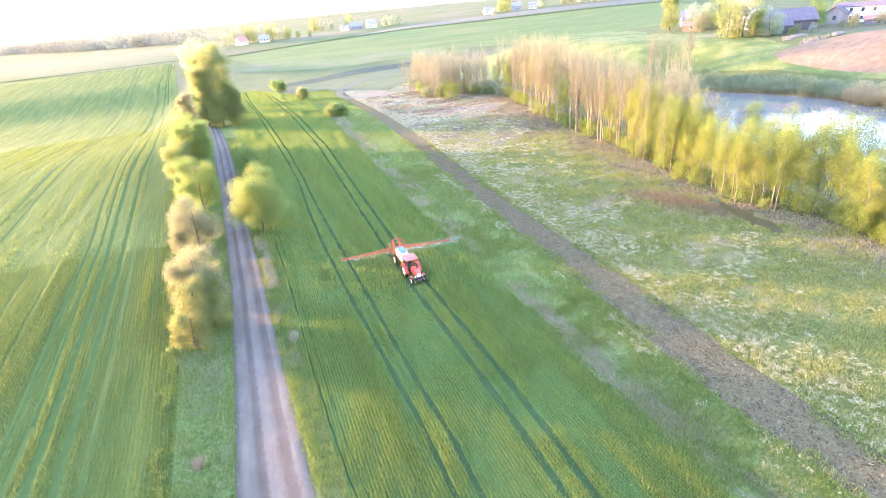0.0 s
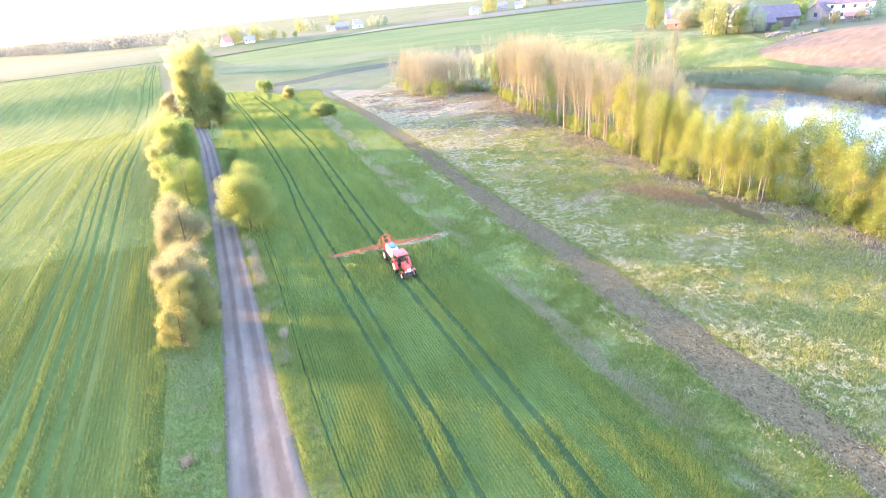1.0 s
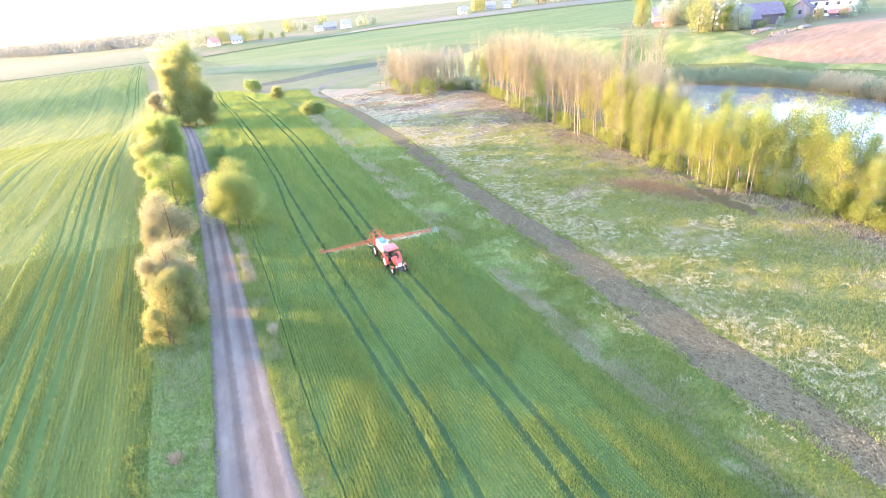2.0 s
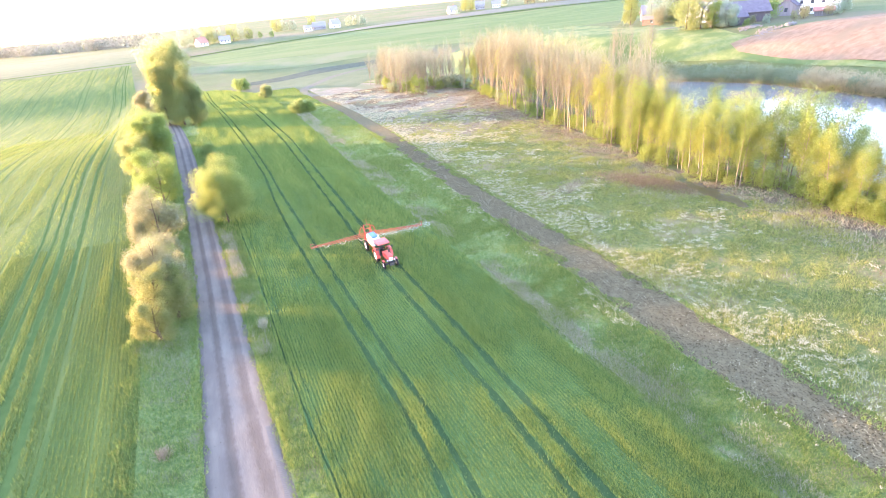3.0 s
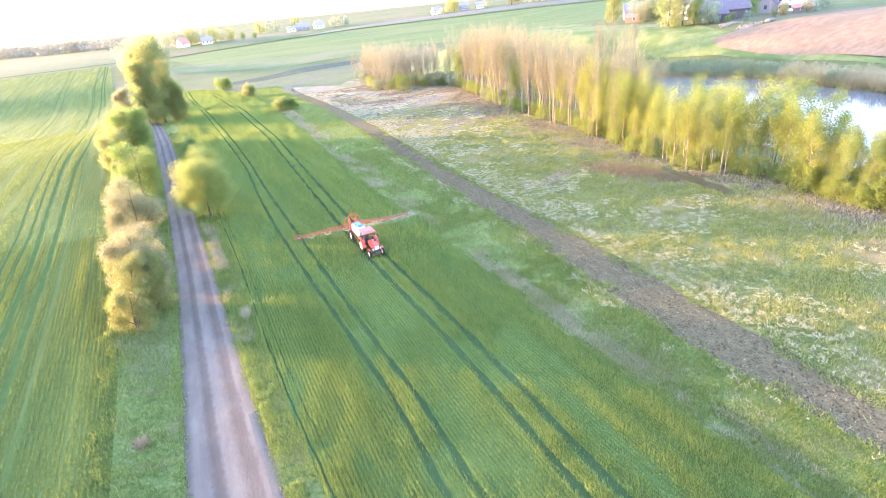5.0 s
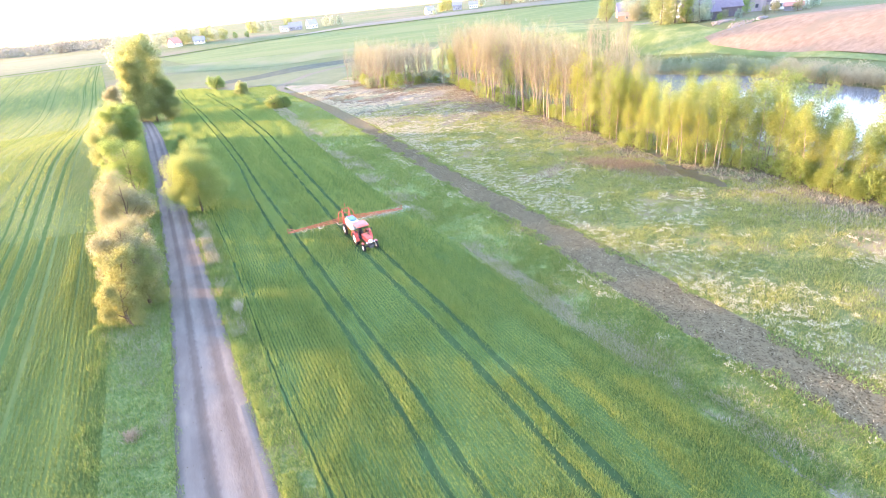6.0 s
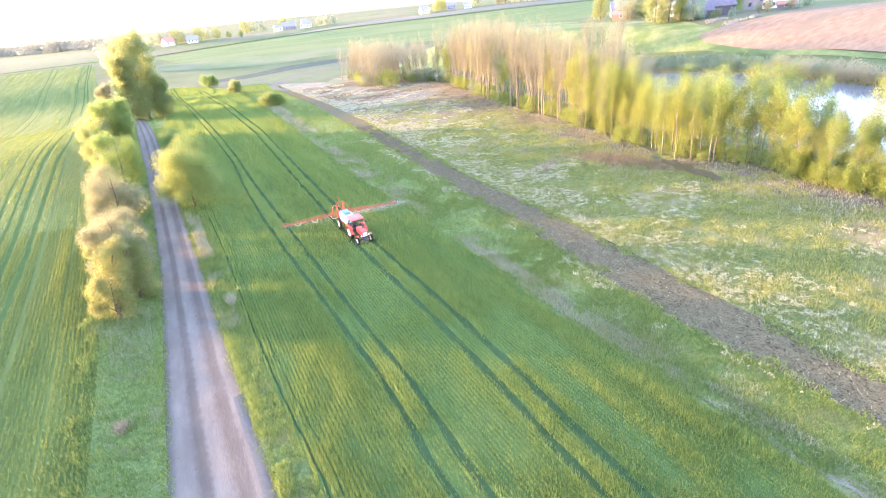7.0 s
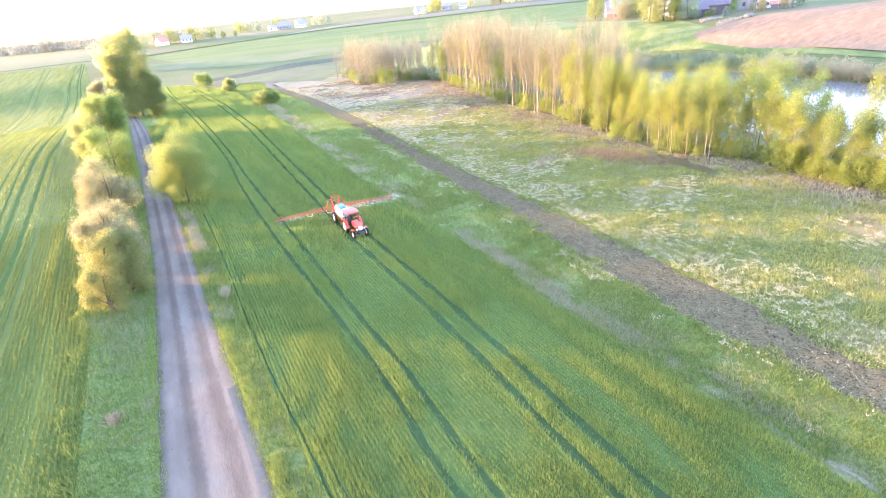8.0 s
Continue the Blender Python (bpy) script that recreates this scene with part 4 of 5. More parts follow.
# ---- birch wood ----
def birch(seed, tall, n_leaf, mat, bare=False):
    r = np.random.default_rng(seed)
    runs = limbs_of(tall, tall * (0.21 if bare else 0.14), 16 if bare else 13, 0.4 if bare else 0.2, 0.11 if bare else 0.1, r, 1.3 if bare else 0.7, 0.5)
    if bare:
        for q in range(2):
            t_ = tall * r.uniform(0.7, 0.92)
            more = limbs_of(t_, t_ * 0.16, 9, 0.35, 0.095, r, 1.3, 0.9)
            shift = np.array([r.uniform(-0.7, 0.7), r.uniform(-0.7, 0.7), 0])
            runs = [runs[0]] + [(m_[0] + shift, m_[1]) for m_ in more] + runs[1:]
        crown = twig_cloud([q for q in runs if len(q[0]) == 4], n_leaf, 0.95, 0.02, r)
        return tree("birch", runs, crown, "birch_bark", mat, "slender bare birch with white trunk and brown twigs", "tree", "birch wood", "white bark")
    lobes = [(0, 0, tall * 0.6, tall * 0.09, tall * 0.09, tall * 0.38)]
    for run in runs[1:]:
        e = run[0][-1]
        lobes.append((*e, tall * 0.07, tall * 0.07, tall * 0.085))
    crown = leaf_cloud(lobes, n_leaf, 0.135, 0.2, 0.3, r, 3)
    return tree("birch", runs, crown, "birch_bark", mat, "slender birch in fresh yellow-green leaf", "tree", "birch wood", "white bark")


wr_ = random.Random(5)
leafy_kinds = [birch(30 + i, 12.0, 4000, m) for i, m in enumerate(("leaf_yellow", "leaf_fresh", "leaf_lone", "leaf_fresh", "leaf_yellow"))]
bare_kinds = [birch(40 + i, 15.0, 700, "twig", True) for i in range(4)]
thin_kinds = [birch(50 + i, 13.0, 500, "twig", True) for i in range(2)]
for i, ob in enumerate(leafy_kinds):
    put(ob, 66 + i * 1.7, 30 + i * 7.5, i * 70, 0.95)
for i, ob in enumerate(bare_kinds):
    put(ob, 68 + i * 2, 82 + i * 9, i * 80, 1.0)
for i, ob in enumerate(thin_kinds):
    put(ob, 120 + 9 * i, 139 - 5 * i, 30 * i, 0.9)
deep = []
for y in np.arange(14, 80, 1.3):
    for row in range(3):
        x = float(wood_l(y)) + 0.8 + row * 2.3 + wr_.uniform(-1, 1.6)
        cap = float(bend(y, (10, 0.45), (26, 0.62), (34, 0.76), (39, 0.86), (42, 1.06), (52, 1.0), (58, 0.8), (66, 1.0), (80, 1.1)))
        spot = (wr_.choice(leafy_kinds), x, float(y) + wr_.uniform(-0.7, 0.7), wr_.uniform(0, 360), cap * wr_.uniform(0.62, 1.0))
        deep.append(spot) if row == 2 else copy_at(*spot)
for y in np.arange(64, 160, 1.75):
    for row in range(3):
        x = float(wood_l(y)) + 1.2 + row * 2.6 + wr_.uniform(-1.5, 2)
        kind = wr_.choice(bare_kinds) if wr_.random() < 0.82 else wr_.choice(leafy_kinds)
        spot = (kind, x, float(y), wr_.uniform(0, 360), wr_.uniform(0.78, 1.1) * float(bend(y, (64, 0.88), (84, 1.02), (100, 1.1), (130, 1.12), (160, 1.02))))
        deep.append(spot) if row == 2 else copy_at(*spot)
for i in range(84):
    deep.append((wr_.choice(bare_kinds), 57 + wr_.uniform(0, 24), 164 + wr_.uniform(0, 38), wr_.uniform(0, 360), wr_.uniform(0.55, 0.92)))
joined("birch_thicket", deep, "dense back rows and far end of the birch wood", "woods")
bush_kinds = []
for i, m in enumerate(("leaf_fresh", "leaf_lone", "leaf_bank", "leaf_reed")):
    r = np.random.default_rng(60 + i)
    ob = tree("bush", limbs_of(2.4, 1.2, 5, 0.1, 0.06, r), leaf_cloud(round_bush(3.2, 3.6, 60 + i), (2600, 2200, 1000, 1200)[i], (0.135, 0.15, 0.22, 0.19)[i], r=r, corners=3), "bark", m,
              ("bright yellow-green bush at the foot of the birches", "yellowish bush at the wood's edge", "grey-green willow bush on the pond bank", "pale straw-coloured bush by the pond")[i], "bush", "bushes")
    bush_kinds.append(put(ob, 64 + 0.5 * i, 36 + 12 * i) if i < 2 else put(ob, 124 + 4 * i, 112 - 9 * i, 0, 1.3))
for y in np.arange(20, 204, 1.5):
    copy_at(bush_kinds[wr_.choice((0, 0, 1)) if y < 120 else wr_.choice((0, 1, 2))], float(wood_l(y)) + wr_.uniform(-0.2, 3), float(y), wr_.uniform(0, 360), wr_.uniform(0.5, 1.1))
for y in np.arange(-30, 129, 2.0):
    k = 2 if y > 88 or wr_.random() < 0.2 else 3
    copy_at(bush_kinds[k], float(pond_far(y)) + 0.6 + wr_.uniform(-0.6, 1.2), float(y), wr_.uniform(0, 360), wr_.uniform(0.5, 0.75) if y > 84 else wr_.uniform(0.9, 1.35))
for y0_, y1_, m_, lab_ in ((86, 131, "leaf_bank", "dense grey-green willow scrub behind the pond"), (-30, 88, "leaf_reed", "pale straw-coloured scrub behind the pond")):
    scrub = []
    for y in np.arange(y0_, y1_, 1.5):
        for row in range(4):
            px_, r_ = float(pond_far(y)) + 2.6 + row * 2.3 + wr_.uniform(-0.8, 0.8), wr_.uniform(0.7, 1.25) * (1 + 0.12 * row)
            scrub.append((px_, float(y) + wr_.uniform(-0.7, 0.7), z_at(px_, y) + r_ * 0.7, r_, r_, r_ * wr_.uniform(0.8, 1.2)))
    tagged(new("bank_scrub", mesh_of("bank_scrub", *leaf_cloud([(q[0], q[1], q[2] + 3, *q[3:]) for q in scrub], 260 * len(scrub), 0.21, corners=3), m_)), lab_, "scrub", kind="stuff").location.z = -3
for i in range(26):
    copy_at(bush_kinds[wr_.choice((0, 2, 2))], 57 + wr_.uniform(0, 24), 162 + wr_.uniform(0, 36), wr_.uniform(0, 360), wr_.uniform(0.8, 1.5))
for y in np.arange(12, 38, 1.3):
    copy_at(bush_kinds[0], float(wood_l(y)) + wr_.uniform(-0.3, 3.5), float(y), wr_.uniform(0, 360), wr_.uniform(0.8, 1.35))
rx, ry = scatter(7000, 78, 128, lambda y: pond_far(y) - 1.2, lambda y: pond_far(y) + 1.4)
r2x, r2y = scatter(3000, -30, 78, lambda y: pond_far(y) - 1.0, lambda y: pond_far(y) + 1.0)
tri_field("reeds", [blades(rx, ry, 0.9, 0.09, 0.4), blades(r2x, r2y, 0.8, 0.09, 0.4)], "leaf_reed", "pale reeds along the far bank of the pond", "reeds")

# ---- wheel tracks of the field on the slope ----
for i, line in enumerate(slope_tracks):
    y0 = (-60, -60, 40, -60, 60, 60, 100, 100, 200)[i]
    strip("ground_track", y0, 390, lambda y, line=line, i=i: line(y) - (0.23 if i < 2 else 0.14) * (1 + 0.4 * ragged(y, i)), lambda y, line=line, i=i: line(y) + (0.23 if i < 2 else 0.14) * (1 + 0.4 * ragged(y, i + 3)), 0.5, 3, "tram_slope", "narrow wheel track through the pale cereal", "wheel track", 0.055)

# ---- far fields ----
sheet("ground_field", line_of((-260, 560), (-100, 392), (-33, 388), (-6, 400)), line_of((-330, 820), (-130, 600), (-50, 560), (0, 480)), 30, 20, "wet", "pale grey-green field in the distance", "field", 0.1)
sheet("ground_field", line_of((10, 337), (58, 331), (90, 322), (140, 300), (220, 275), (330, 265)), line_of((-5, 384), (33, 398), (74, 408), (119, 417), (188, 412), (280, 405), (360, 400)), 60, 20, "far_green", "broad green cereal field on the far slope", "field", 0.1)
sheet("ground_field", line_of((-4, 318), (26, 300), (50, 289), (92, 297), (120, 285)), line_of((-4, 345), (20, 336), (58, 330), (95, 321), (130, 303)), 30, 8, "far_yellow", "sunlit yellow-green field below the green one", "field", 0.1)
sheet("ground_meadow", line_of((22, 234), (30, 262), (56, 266), (86, 284)), line_of((52, 200), (62, 216), (78, 236), (110, 262)), 24, 10, "wet", "grey-green damp meadow where the track bends", "meadow", 0.08)
sheet("ground_field", line_of((86, 418), (134, 427), (216, 422), (285, 420), (360, 412)), line_of((90, 425), (140, 447), (220, 452), (300, 456), (380, 440)), 24, 8, "far_tan", "pale ploughed strip below the far farm", "field", 0.1)
sheet("ground_lane", line_of((-150, 397), (-95, 397), (-60, 398), (-40, 399), (-5, 388), (33, 401), (74, 411), (119, 420), (188, 415), (280, 408), (360, 403)), line_of((-150, 401), (-95, 401), (-60, 402), (-40, 403), (-5, 392), (33, 405), (74, 415), (119, 424), (188, 419), (280, 412), (360, 407)), 60, 3, "tram_slope", "dark grassy lane between far fields", "lane", 0.16)
# dark strip laid where the sunny field's edge would throw its shade
sheet("ground_bank", line_of((17, 249), (32, 249), (48.6, 257), (72, 263), (100, 268)), line_of((18, 258), (35, 264), (54, 276), (78, 278), (100, 280)), 30, 6, "bank", "grass strip below the sunny field, its dark colour standing for shade", "bank", 0.12)
sheet("ground_field", line_of((142.8, 113), (147, 98), (153, 85), (160, 66), (172, 20)), line_of((144, 117), (166, 110.5), (203, 104), (250, 90), (300, 60)), 80, 70, "brown", "bare reddish-brown ploughed field above the pond", "field", 0.22)
sheet("ground_field", line_of((112, 140), (128, 131), (140, 112), (150, 84), (162, 40)), line_of((150, 190), (158, 150), (150, 121), (152, 88), (165, 42)), 70, 40, "far_sun", "sunny short-grass slope below the village", "grass slope", 0.15)


sheet("ground_lane", line_of((33.8, 192), (32.4, 206), (35, 218), (43, 230), (52, 243), (66, 253), (100, 268)), line_of((36.8, 192), (35.2, 205), (37.4, 214.5), (45, 226.5), (54, 239.5), (67, 249.5), (101, 264.5)), 40, 4, "far_lane", "narrow earth track curving away beyond the meadow", "track", 0.13)


sheet("ground_field", line_of((84, 215), (96, 175), (116, 139)), line_of((150, 300), (166, 240), (159, 188)), 60, 50, "far_sun", "short-grass pasture between the wood and the village", "grass slope", 0.07)


# ---- houses ----
def block(bm, cx, cy, cz, sx, sy, sz, bevel=0.0):
    m = Matrix.Translation((cx, cy, cz)) @ Matrix.Diagonal((sx, sy, sz, 1))
    v = bmesh.ops.create_cube(bm, size=1, matrix=m)["verts"]
    if bevel:
        bmesh.ops.bevel(bm, geom=list({e for q in v for e in q.link_edges}), offset=bevel, segments=2, affect="EDGES", profile=0.6)
    return v


def rod(bm, a, b, r, sides=8, r2=None):
    a, b = Vector(a), Vector(b)
    m = Matrix.Translation((a + b) / 2) @ (b - a).to_track_quat("Z", "Y").to_matrix().to_4x4()
    bmesh.ops.create_cone(bm, cap_ends=True, segments=sides, radius1=r, radius2=r if r2 is None else r2, depth=(b - a).length, matrix=m)


def house(name, x, y, turn, wide, deep, wall_h, roof_h, wall, roof, label, windows=4, chimney=True, storeys=1):
    """A gabled house; its ridge runs along its width."""
    ob = tagged(new(name), label, "house" if name == "house" else "barn")
    ob.matrix_basis = pose(x, y, z_at(x, y) - 0.3, 0, 0, turn)
    bm = bmesh.new()
    w, d, h, r = wide / 2, deep / 2, wall_h + 0.3, roof_h
    v = [bm.verts.new(p) for p in ((-w, -d, 0), (w, -d, 0), (w, d, 0), (-w, d, 0), (-w, -d, h), (w, -d, h), (w, d, h), (-w, d, h), (-w, 0, h + r), (w, 0, h + r))]
    for q in ((0, 1, 5, 4), (1, 2, 6, 9, 5), (2, 3, 7, 6), (3, 0, 4, 8, 7), (4, 5, 9, 8), (6, 7, 8, 9), (3, 2, 1, 0)):
        bm.faces.new([v[i] for i in q])
    part("wall", bm, wall, ob)
    bm = bmesh.new()
    o, t = 0.5, 0.22
    for s in (-1, 1):
        lo, hi = (s * (d + o), h - r * o / d), (0, h + r)
        q = [(-w - o, lo[0], lo[1] + 0.05), (w + o, lo[0], lo[1] + 0.05), (w + o, hi[0], hi[1] + 0.05), (-w - o, hi[0], hi[1] + 0.05)]
        a = [bm.verts.new(p) for p in q]
        b = [bm.verts.new((p[0], p[1], p[2] + t)) for p in q]
        bm.faces.new(a), bm.faces.new(b[::-1])
        for i in range(4):
            bm.faces.new((a[i], b[i], b[(i + 1) % 4], a[(i + 1) % 4]))
    bmesh.ops.recalc_face_normals(bm, faces=bm.faces)
    top = part("roof", bm, roof, ob)
    if chimney:
        bm = bmesh.new()
        block(bm, w * 0.4, 0.3, h + r + 0.3, 0.7, 0.6, 1.4), block(bm, w * 0.4, 0.3, h + r + 1.0, 0.85, 0.75, 0.15)
        part("chimney", bm, "brick", top)
    for s in range(storeys):
        for i in range(windows):
            bm = bmesh.new()
            px = -w + wide * (i + 0.5) / windows
            block(bm, px, -d - 0.02, 1.75 + 2.5 * s, 1.1, 0.1, 1.3)
            frame_ = part("window", bm, "trim", ob)
            bm = bmesh.new()
            block(bm, px, -d - 0.075, 1.75 + 2.5 * s, 0.9, 0.03, 1.1)
            part("pane", bm, "glass", frame_)
    bm = bmesh.new()
    block(bm, w + 0.03, 0, h * 0.62, 0.08, 1.0, 1.3)
    part("window", bm, "glass", ob)
    bm = bmesh.new()
    block(bm, -w - 0.03, 0, h * 0.62, 0.08, 1.0, 1.3)
    part("window", bm, "glass", ob)
    return ob


M["white_wall"] = material("white_render", [(0.66, 0.64, 0.6), (0.78, 0.76, 0.73)], 0.7, 6, bump=0.005)
M["grey_wall"] = material("grey_boarding", [(0.2, 0.19, 0.2), (0.3, 0.28, 0.28)], 1.5, 6, stretch=(1, 1, 0.1))
M["grey_roof"] = material("grey_sheet_roof", [(0.24, 0.22, 0.24), (0.34, 0.32, 0.33)], 0.8, 6, rough=0.7, bump=0.02)
M["slate_roof"] = material("dark_slate_roof", [(0.13, 0.115, 0.13), (0.19, 0.17, 0.185)], 0.8, 6, rough=0.9, bump=0.02, spec=0.03)
M["dark_board"] = material("dark_weathered_boards", [(0.09, 0.08, 0.085), (0.14, 0.125, 0.13)], 1.5, 6, stretch=(1, 1, 0.1), spec=0.03)
M["red_roof"] = material("faded_red_tiles", [(0.36, 0.17, 0.12), (0.48, 0.25, 0.18)], 1.5, 6, bump=0.02)
M["brick"] = material("orange_brick", [(0.38, 0.18, 0.11), (0.5, 0.27, 0.18)], 2, 6, bump=0.01)
M["trim"] = material("white_window_frame", [(0.7, 0.7, 0.68), (0.8, 0.8, 0.78)], 1)
M["glass"] = material("dark_window_glass", [(0.05, 0.06, 0.07), (0.08, 0.09, 0.1)], 1, rough=0.15, spec=0.5)


def facing(x, y):
    """The turn that sets a long front square to the way in from the fields."""
    return math.degrees(math.atan2(y, x)) - 90


HOUSES = (
    ("barn", 171.5, 138, 20, 17, 9.0, 3.2, 3.1, "dark_board", "slate_roof", "long dark barn with a broad slate-grey roof", 0, False, 1),
    ("barn", 160.5, 132.5, 20, 9.4, 6, 2.5, 1.7, "dark_board", "slate_roof", "dark timber shed before the long barn", 0, False, 1),
    ("house", 175.4, 147.2, 80, 8, 5.4, 3.2, 2.9, "white_wall", "slate_roof", "white gabled wing with a dark roof behind the barn", 3, False, 1),
    ("house", 176.4, 153, 84, 8, 5.6, 3.8, 3.4, "white_wall", "slate_roof", "white gabled house with a dark roof beside the barn", 3, True, 1),
    ("house", 175.6, 158.6, 76, 8, 6, 4.0, 3.5, "white_wall", "slate_roof", "tall white gabled house beside the village willows", 3, True, 1),
    ("house", 204, 134, -6, 16, 9, 4.9, 1.0, "white_wall", "slate_roof", "white two-storey house with rows of windows", 5, True, 2),
    ("barn", 198, 138, 70, 8, 6, 3.2, 2.2, "grey_wall", "slate_roof", "brick outbuilding with a pointed gable", 1, False, 1),
    ("barn", 193, 123, 4, 5.0, 3.6, 1.6, 0.8, "grey_wall", "red_roof", "low shed with a rusty red roof by the field", 1, False, 1),
    ("barn", 166, 171.6, 0, 6.4, 4, 2.0, 1.0, "brick", "red_roof", "small orange brick shed on the grass", 1, False, 1),
    ("house", 184, 192, 10, 6, 5.5, 3.0, 3.0, "grey_wall", "grey_roof", "small grey house half hidden by trees", 3, True, 1),
    ("house", 8, 462, 40, 11, 9, 4.0, 4.8, "white_wall", "red_roof", "lone white farmhouse with a faded red roof", 3, True, 1),
    ("house", 25, 462, 0, 11, 8, 3.6, 3.6, "white_wall", "grey_roof", "white farmhouse with a low grey roof", 3, True, 1),
    ("barn", 93, 484, 10, 9, 8, 4.2, 2.0, "white_wall", "grey_roof", "white farm building with a flat roof", 2, False, 1),
    ("barn", 103, 486, 5, 15, 10, 4.0, 4.6, "grey_wall", "grey_roof", "grey barn with a rounded roof", 3, False, 1),
    ("house", 115, 479, 30, 11, 9, 4.8, 5.2, "white_wall", "grey_roof", "white house with a steep grey roof", 3, True, 1),
    ("house", 219, 466, 25, 11, 9, 4.2, 4.6, "white_wall", "grey_roof", "white farmhouse with a grey roof on the hill", 3, True, 1),
    ("house", 250, 472, 0, 12, 9, 6.0, 4.0, "grey_wall", "grey_roof", "dark house with a tall roof on the hill", 4, True, 2),
    ("house", 266, 470, 0, 11, 8, 5.0, 3.4, "white_wall", "grey_roof", "white house beside the dark one", 4, True, 1),
    ("house", 238, 215, 0, 12, 9, 4.4, 4.6, "white_wall", "red_roof", "white house behind the village trees", 4, True, 1),
)
for h_ in HOUSES:
    k = 0.68 if h_[2] > 400 else 1.0
    house(h_[0], h_[1], h_[2], facing(h_[1], h_[2]) + h_[3], *(q * k for q in h_[4:8]), *h_[8:])

# ---- village and far trees ----
far_kinds = []
for i, (m, lab) in enumerate((("leaf_green", "broad green tree"), ("leaf_poplar", "pale yellow-green tree"), ("leaf_grey", "dusky grey-green tree"), ("leaf_willow", "brownish budding tree"), ("leaf_fresh", "narrow bright green tree"), ("leaf_poplar", "tall columnar pale tree"))):
    r = np.random.default_rng(80 + i)
    ob = tree("tree", limbs_of(9, 3.4, 8, 0.2, 0.22, r), leaf_cloud(crown_lobes(*((10, 8, 0.2), (10.5, 8.5, 0.1), (10, 8, 0.2), (10, 8, 0.4), (10, 6, 0.1), (12, 6.5, 0.4))[i], 22, 80 + i), 3000, 0.36, r=r, corners=3), "bark", m, lab + " among the far farms", "tree", "far trees")
    far_kinds.append(ob)
FAR_TREES = (
    (1, 147, 136.5, 1.05), (1, 150.5, 134, 1.1), (4, 151.6, 130.5, 0.8), (2, 154.8, 128.5, 0.85), (2, 157.5, 129.5, 0.7), (0, 183, 135, 0.9), (3, 186, 124.5, 0.35), (3, 182, 122, 0.4), (3, 161.5, 124.5, 0.32), (2, 168, 124.5, 0.3), (3, 176, 121, 0.33), (0, 158.5, 124, 0.25), (3, 190, 119.5, 0.4), (2, 197, 121, 0.5),
    (1, 176, 169, 1.25), (2, 172, 172, 1.0), (5, 165, 182, 1.15), (5, 167, 184, 1.0), (2, 180.5, 186.5, 0.9), (2, 185, 188, 0.85), (3, 166, 167, 0.6), (3, 161, 163, 0.5), (2, 200, 185, 1.0), (1, 205, 178, 0.8), (1, 214, 150, 0.7), (3, 222, 145, 0.8), (2, 212, 128, 0.6),
    (2, -22, 345, 1.75), (2, -18, 352, 1.2), (1, -21, 333, 1.0), (2, -4, 476, 1.1), (2, 4, 480, 1.3), (1, 14, 476, 1.5), (2, 21, 480, 1.1), (1, 32, 474, 1.25), (2, 38, 478, 0.9), (1, 44, 474, 0.9), (0, 52, 470, 0.5), (0, 60, 462, 0.5),
    (1, 80, 572, 1.3), (2, 88, 574, 1.0), (2, 96, 572, 0.9), (1, 112, 560, 1.2), (2, 128, 482, 0.8), (2, 134, 484, 0.7), (2, 140, 480, 0.7), (1, 238, 478, 1.2), (1, 246, 484, 1.4), (2, 214, 446, 0.6), (2, 280, 480, 1.2),
    (3, 295, 462, 1.3), (3, 305, 466, 1.2), (2, 318, 470, 1.3), (2, 330, 466, 1.2), (2, 342, 470, 1.3), (2, 356, 462, 1.2), (2, 370, 456, 1.2),
)
stood = set()
for n_, (k, x, y, s) in enumerate(FAR_TREES):
    if k in stood:
        copy_at(far_kinds[k], x, y, n_ * 67 % 360, s)
    else:
        put(far_kinds[k], x, y, 40 * n_, s)
        stood.add(k)
for i in range(5):
    copy_at(wr_.choice(thin_kinds), 118 + i * 2.6 + wr_.uniform(-1, 1), 140 - i * 1.6 + wr_.uniform(-3, 3), i * 77, wr_.uniform(0.7, 1.0))
# leaf colour greyed to carry the haze of distance
M["leaf_far"] = leaves("haze_greyed_leaves", (0.17, 0.19, 0.15), (0.23, 0.25, 0.2), (0.29, 0.31, 0.25))
wood = []
for i in range(240):
    t_ = wr_.random()
    x, y = -40 - 420 * t_ + wr_.uniform(-12, 12), 690 + 500 * t_ + wr_.uniform(0, 60)
    r_ = wr_.uniform(4, 8)
    wood.append((x, y, z_at(x, y) + r_ * 0.9, r_, r_, r_ * wr_.uniform(1.0, 1.6)))
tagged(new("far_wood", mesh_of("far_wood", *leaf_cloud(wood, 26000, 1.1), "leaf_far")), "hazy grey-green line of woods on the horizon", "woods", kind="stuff")

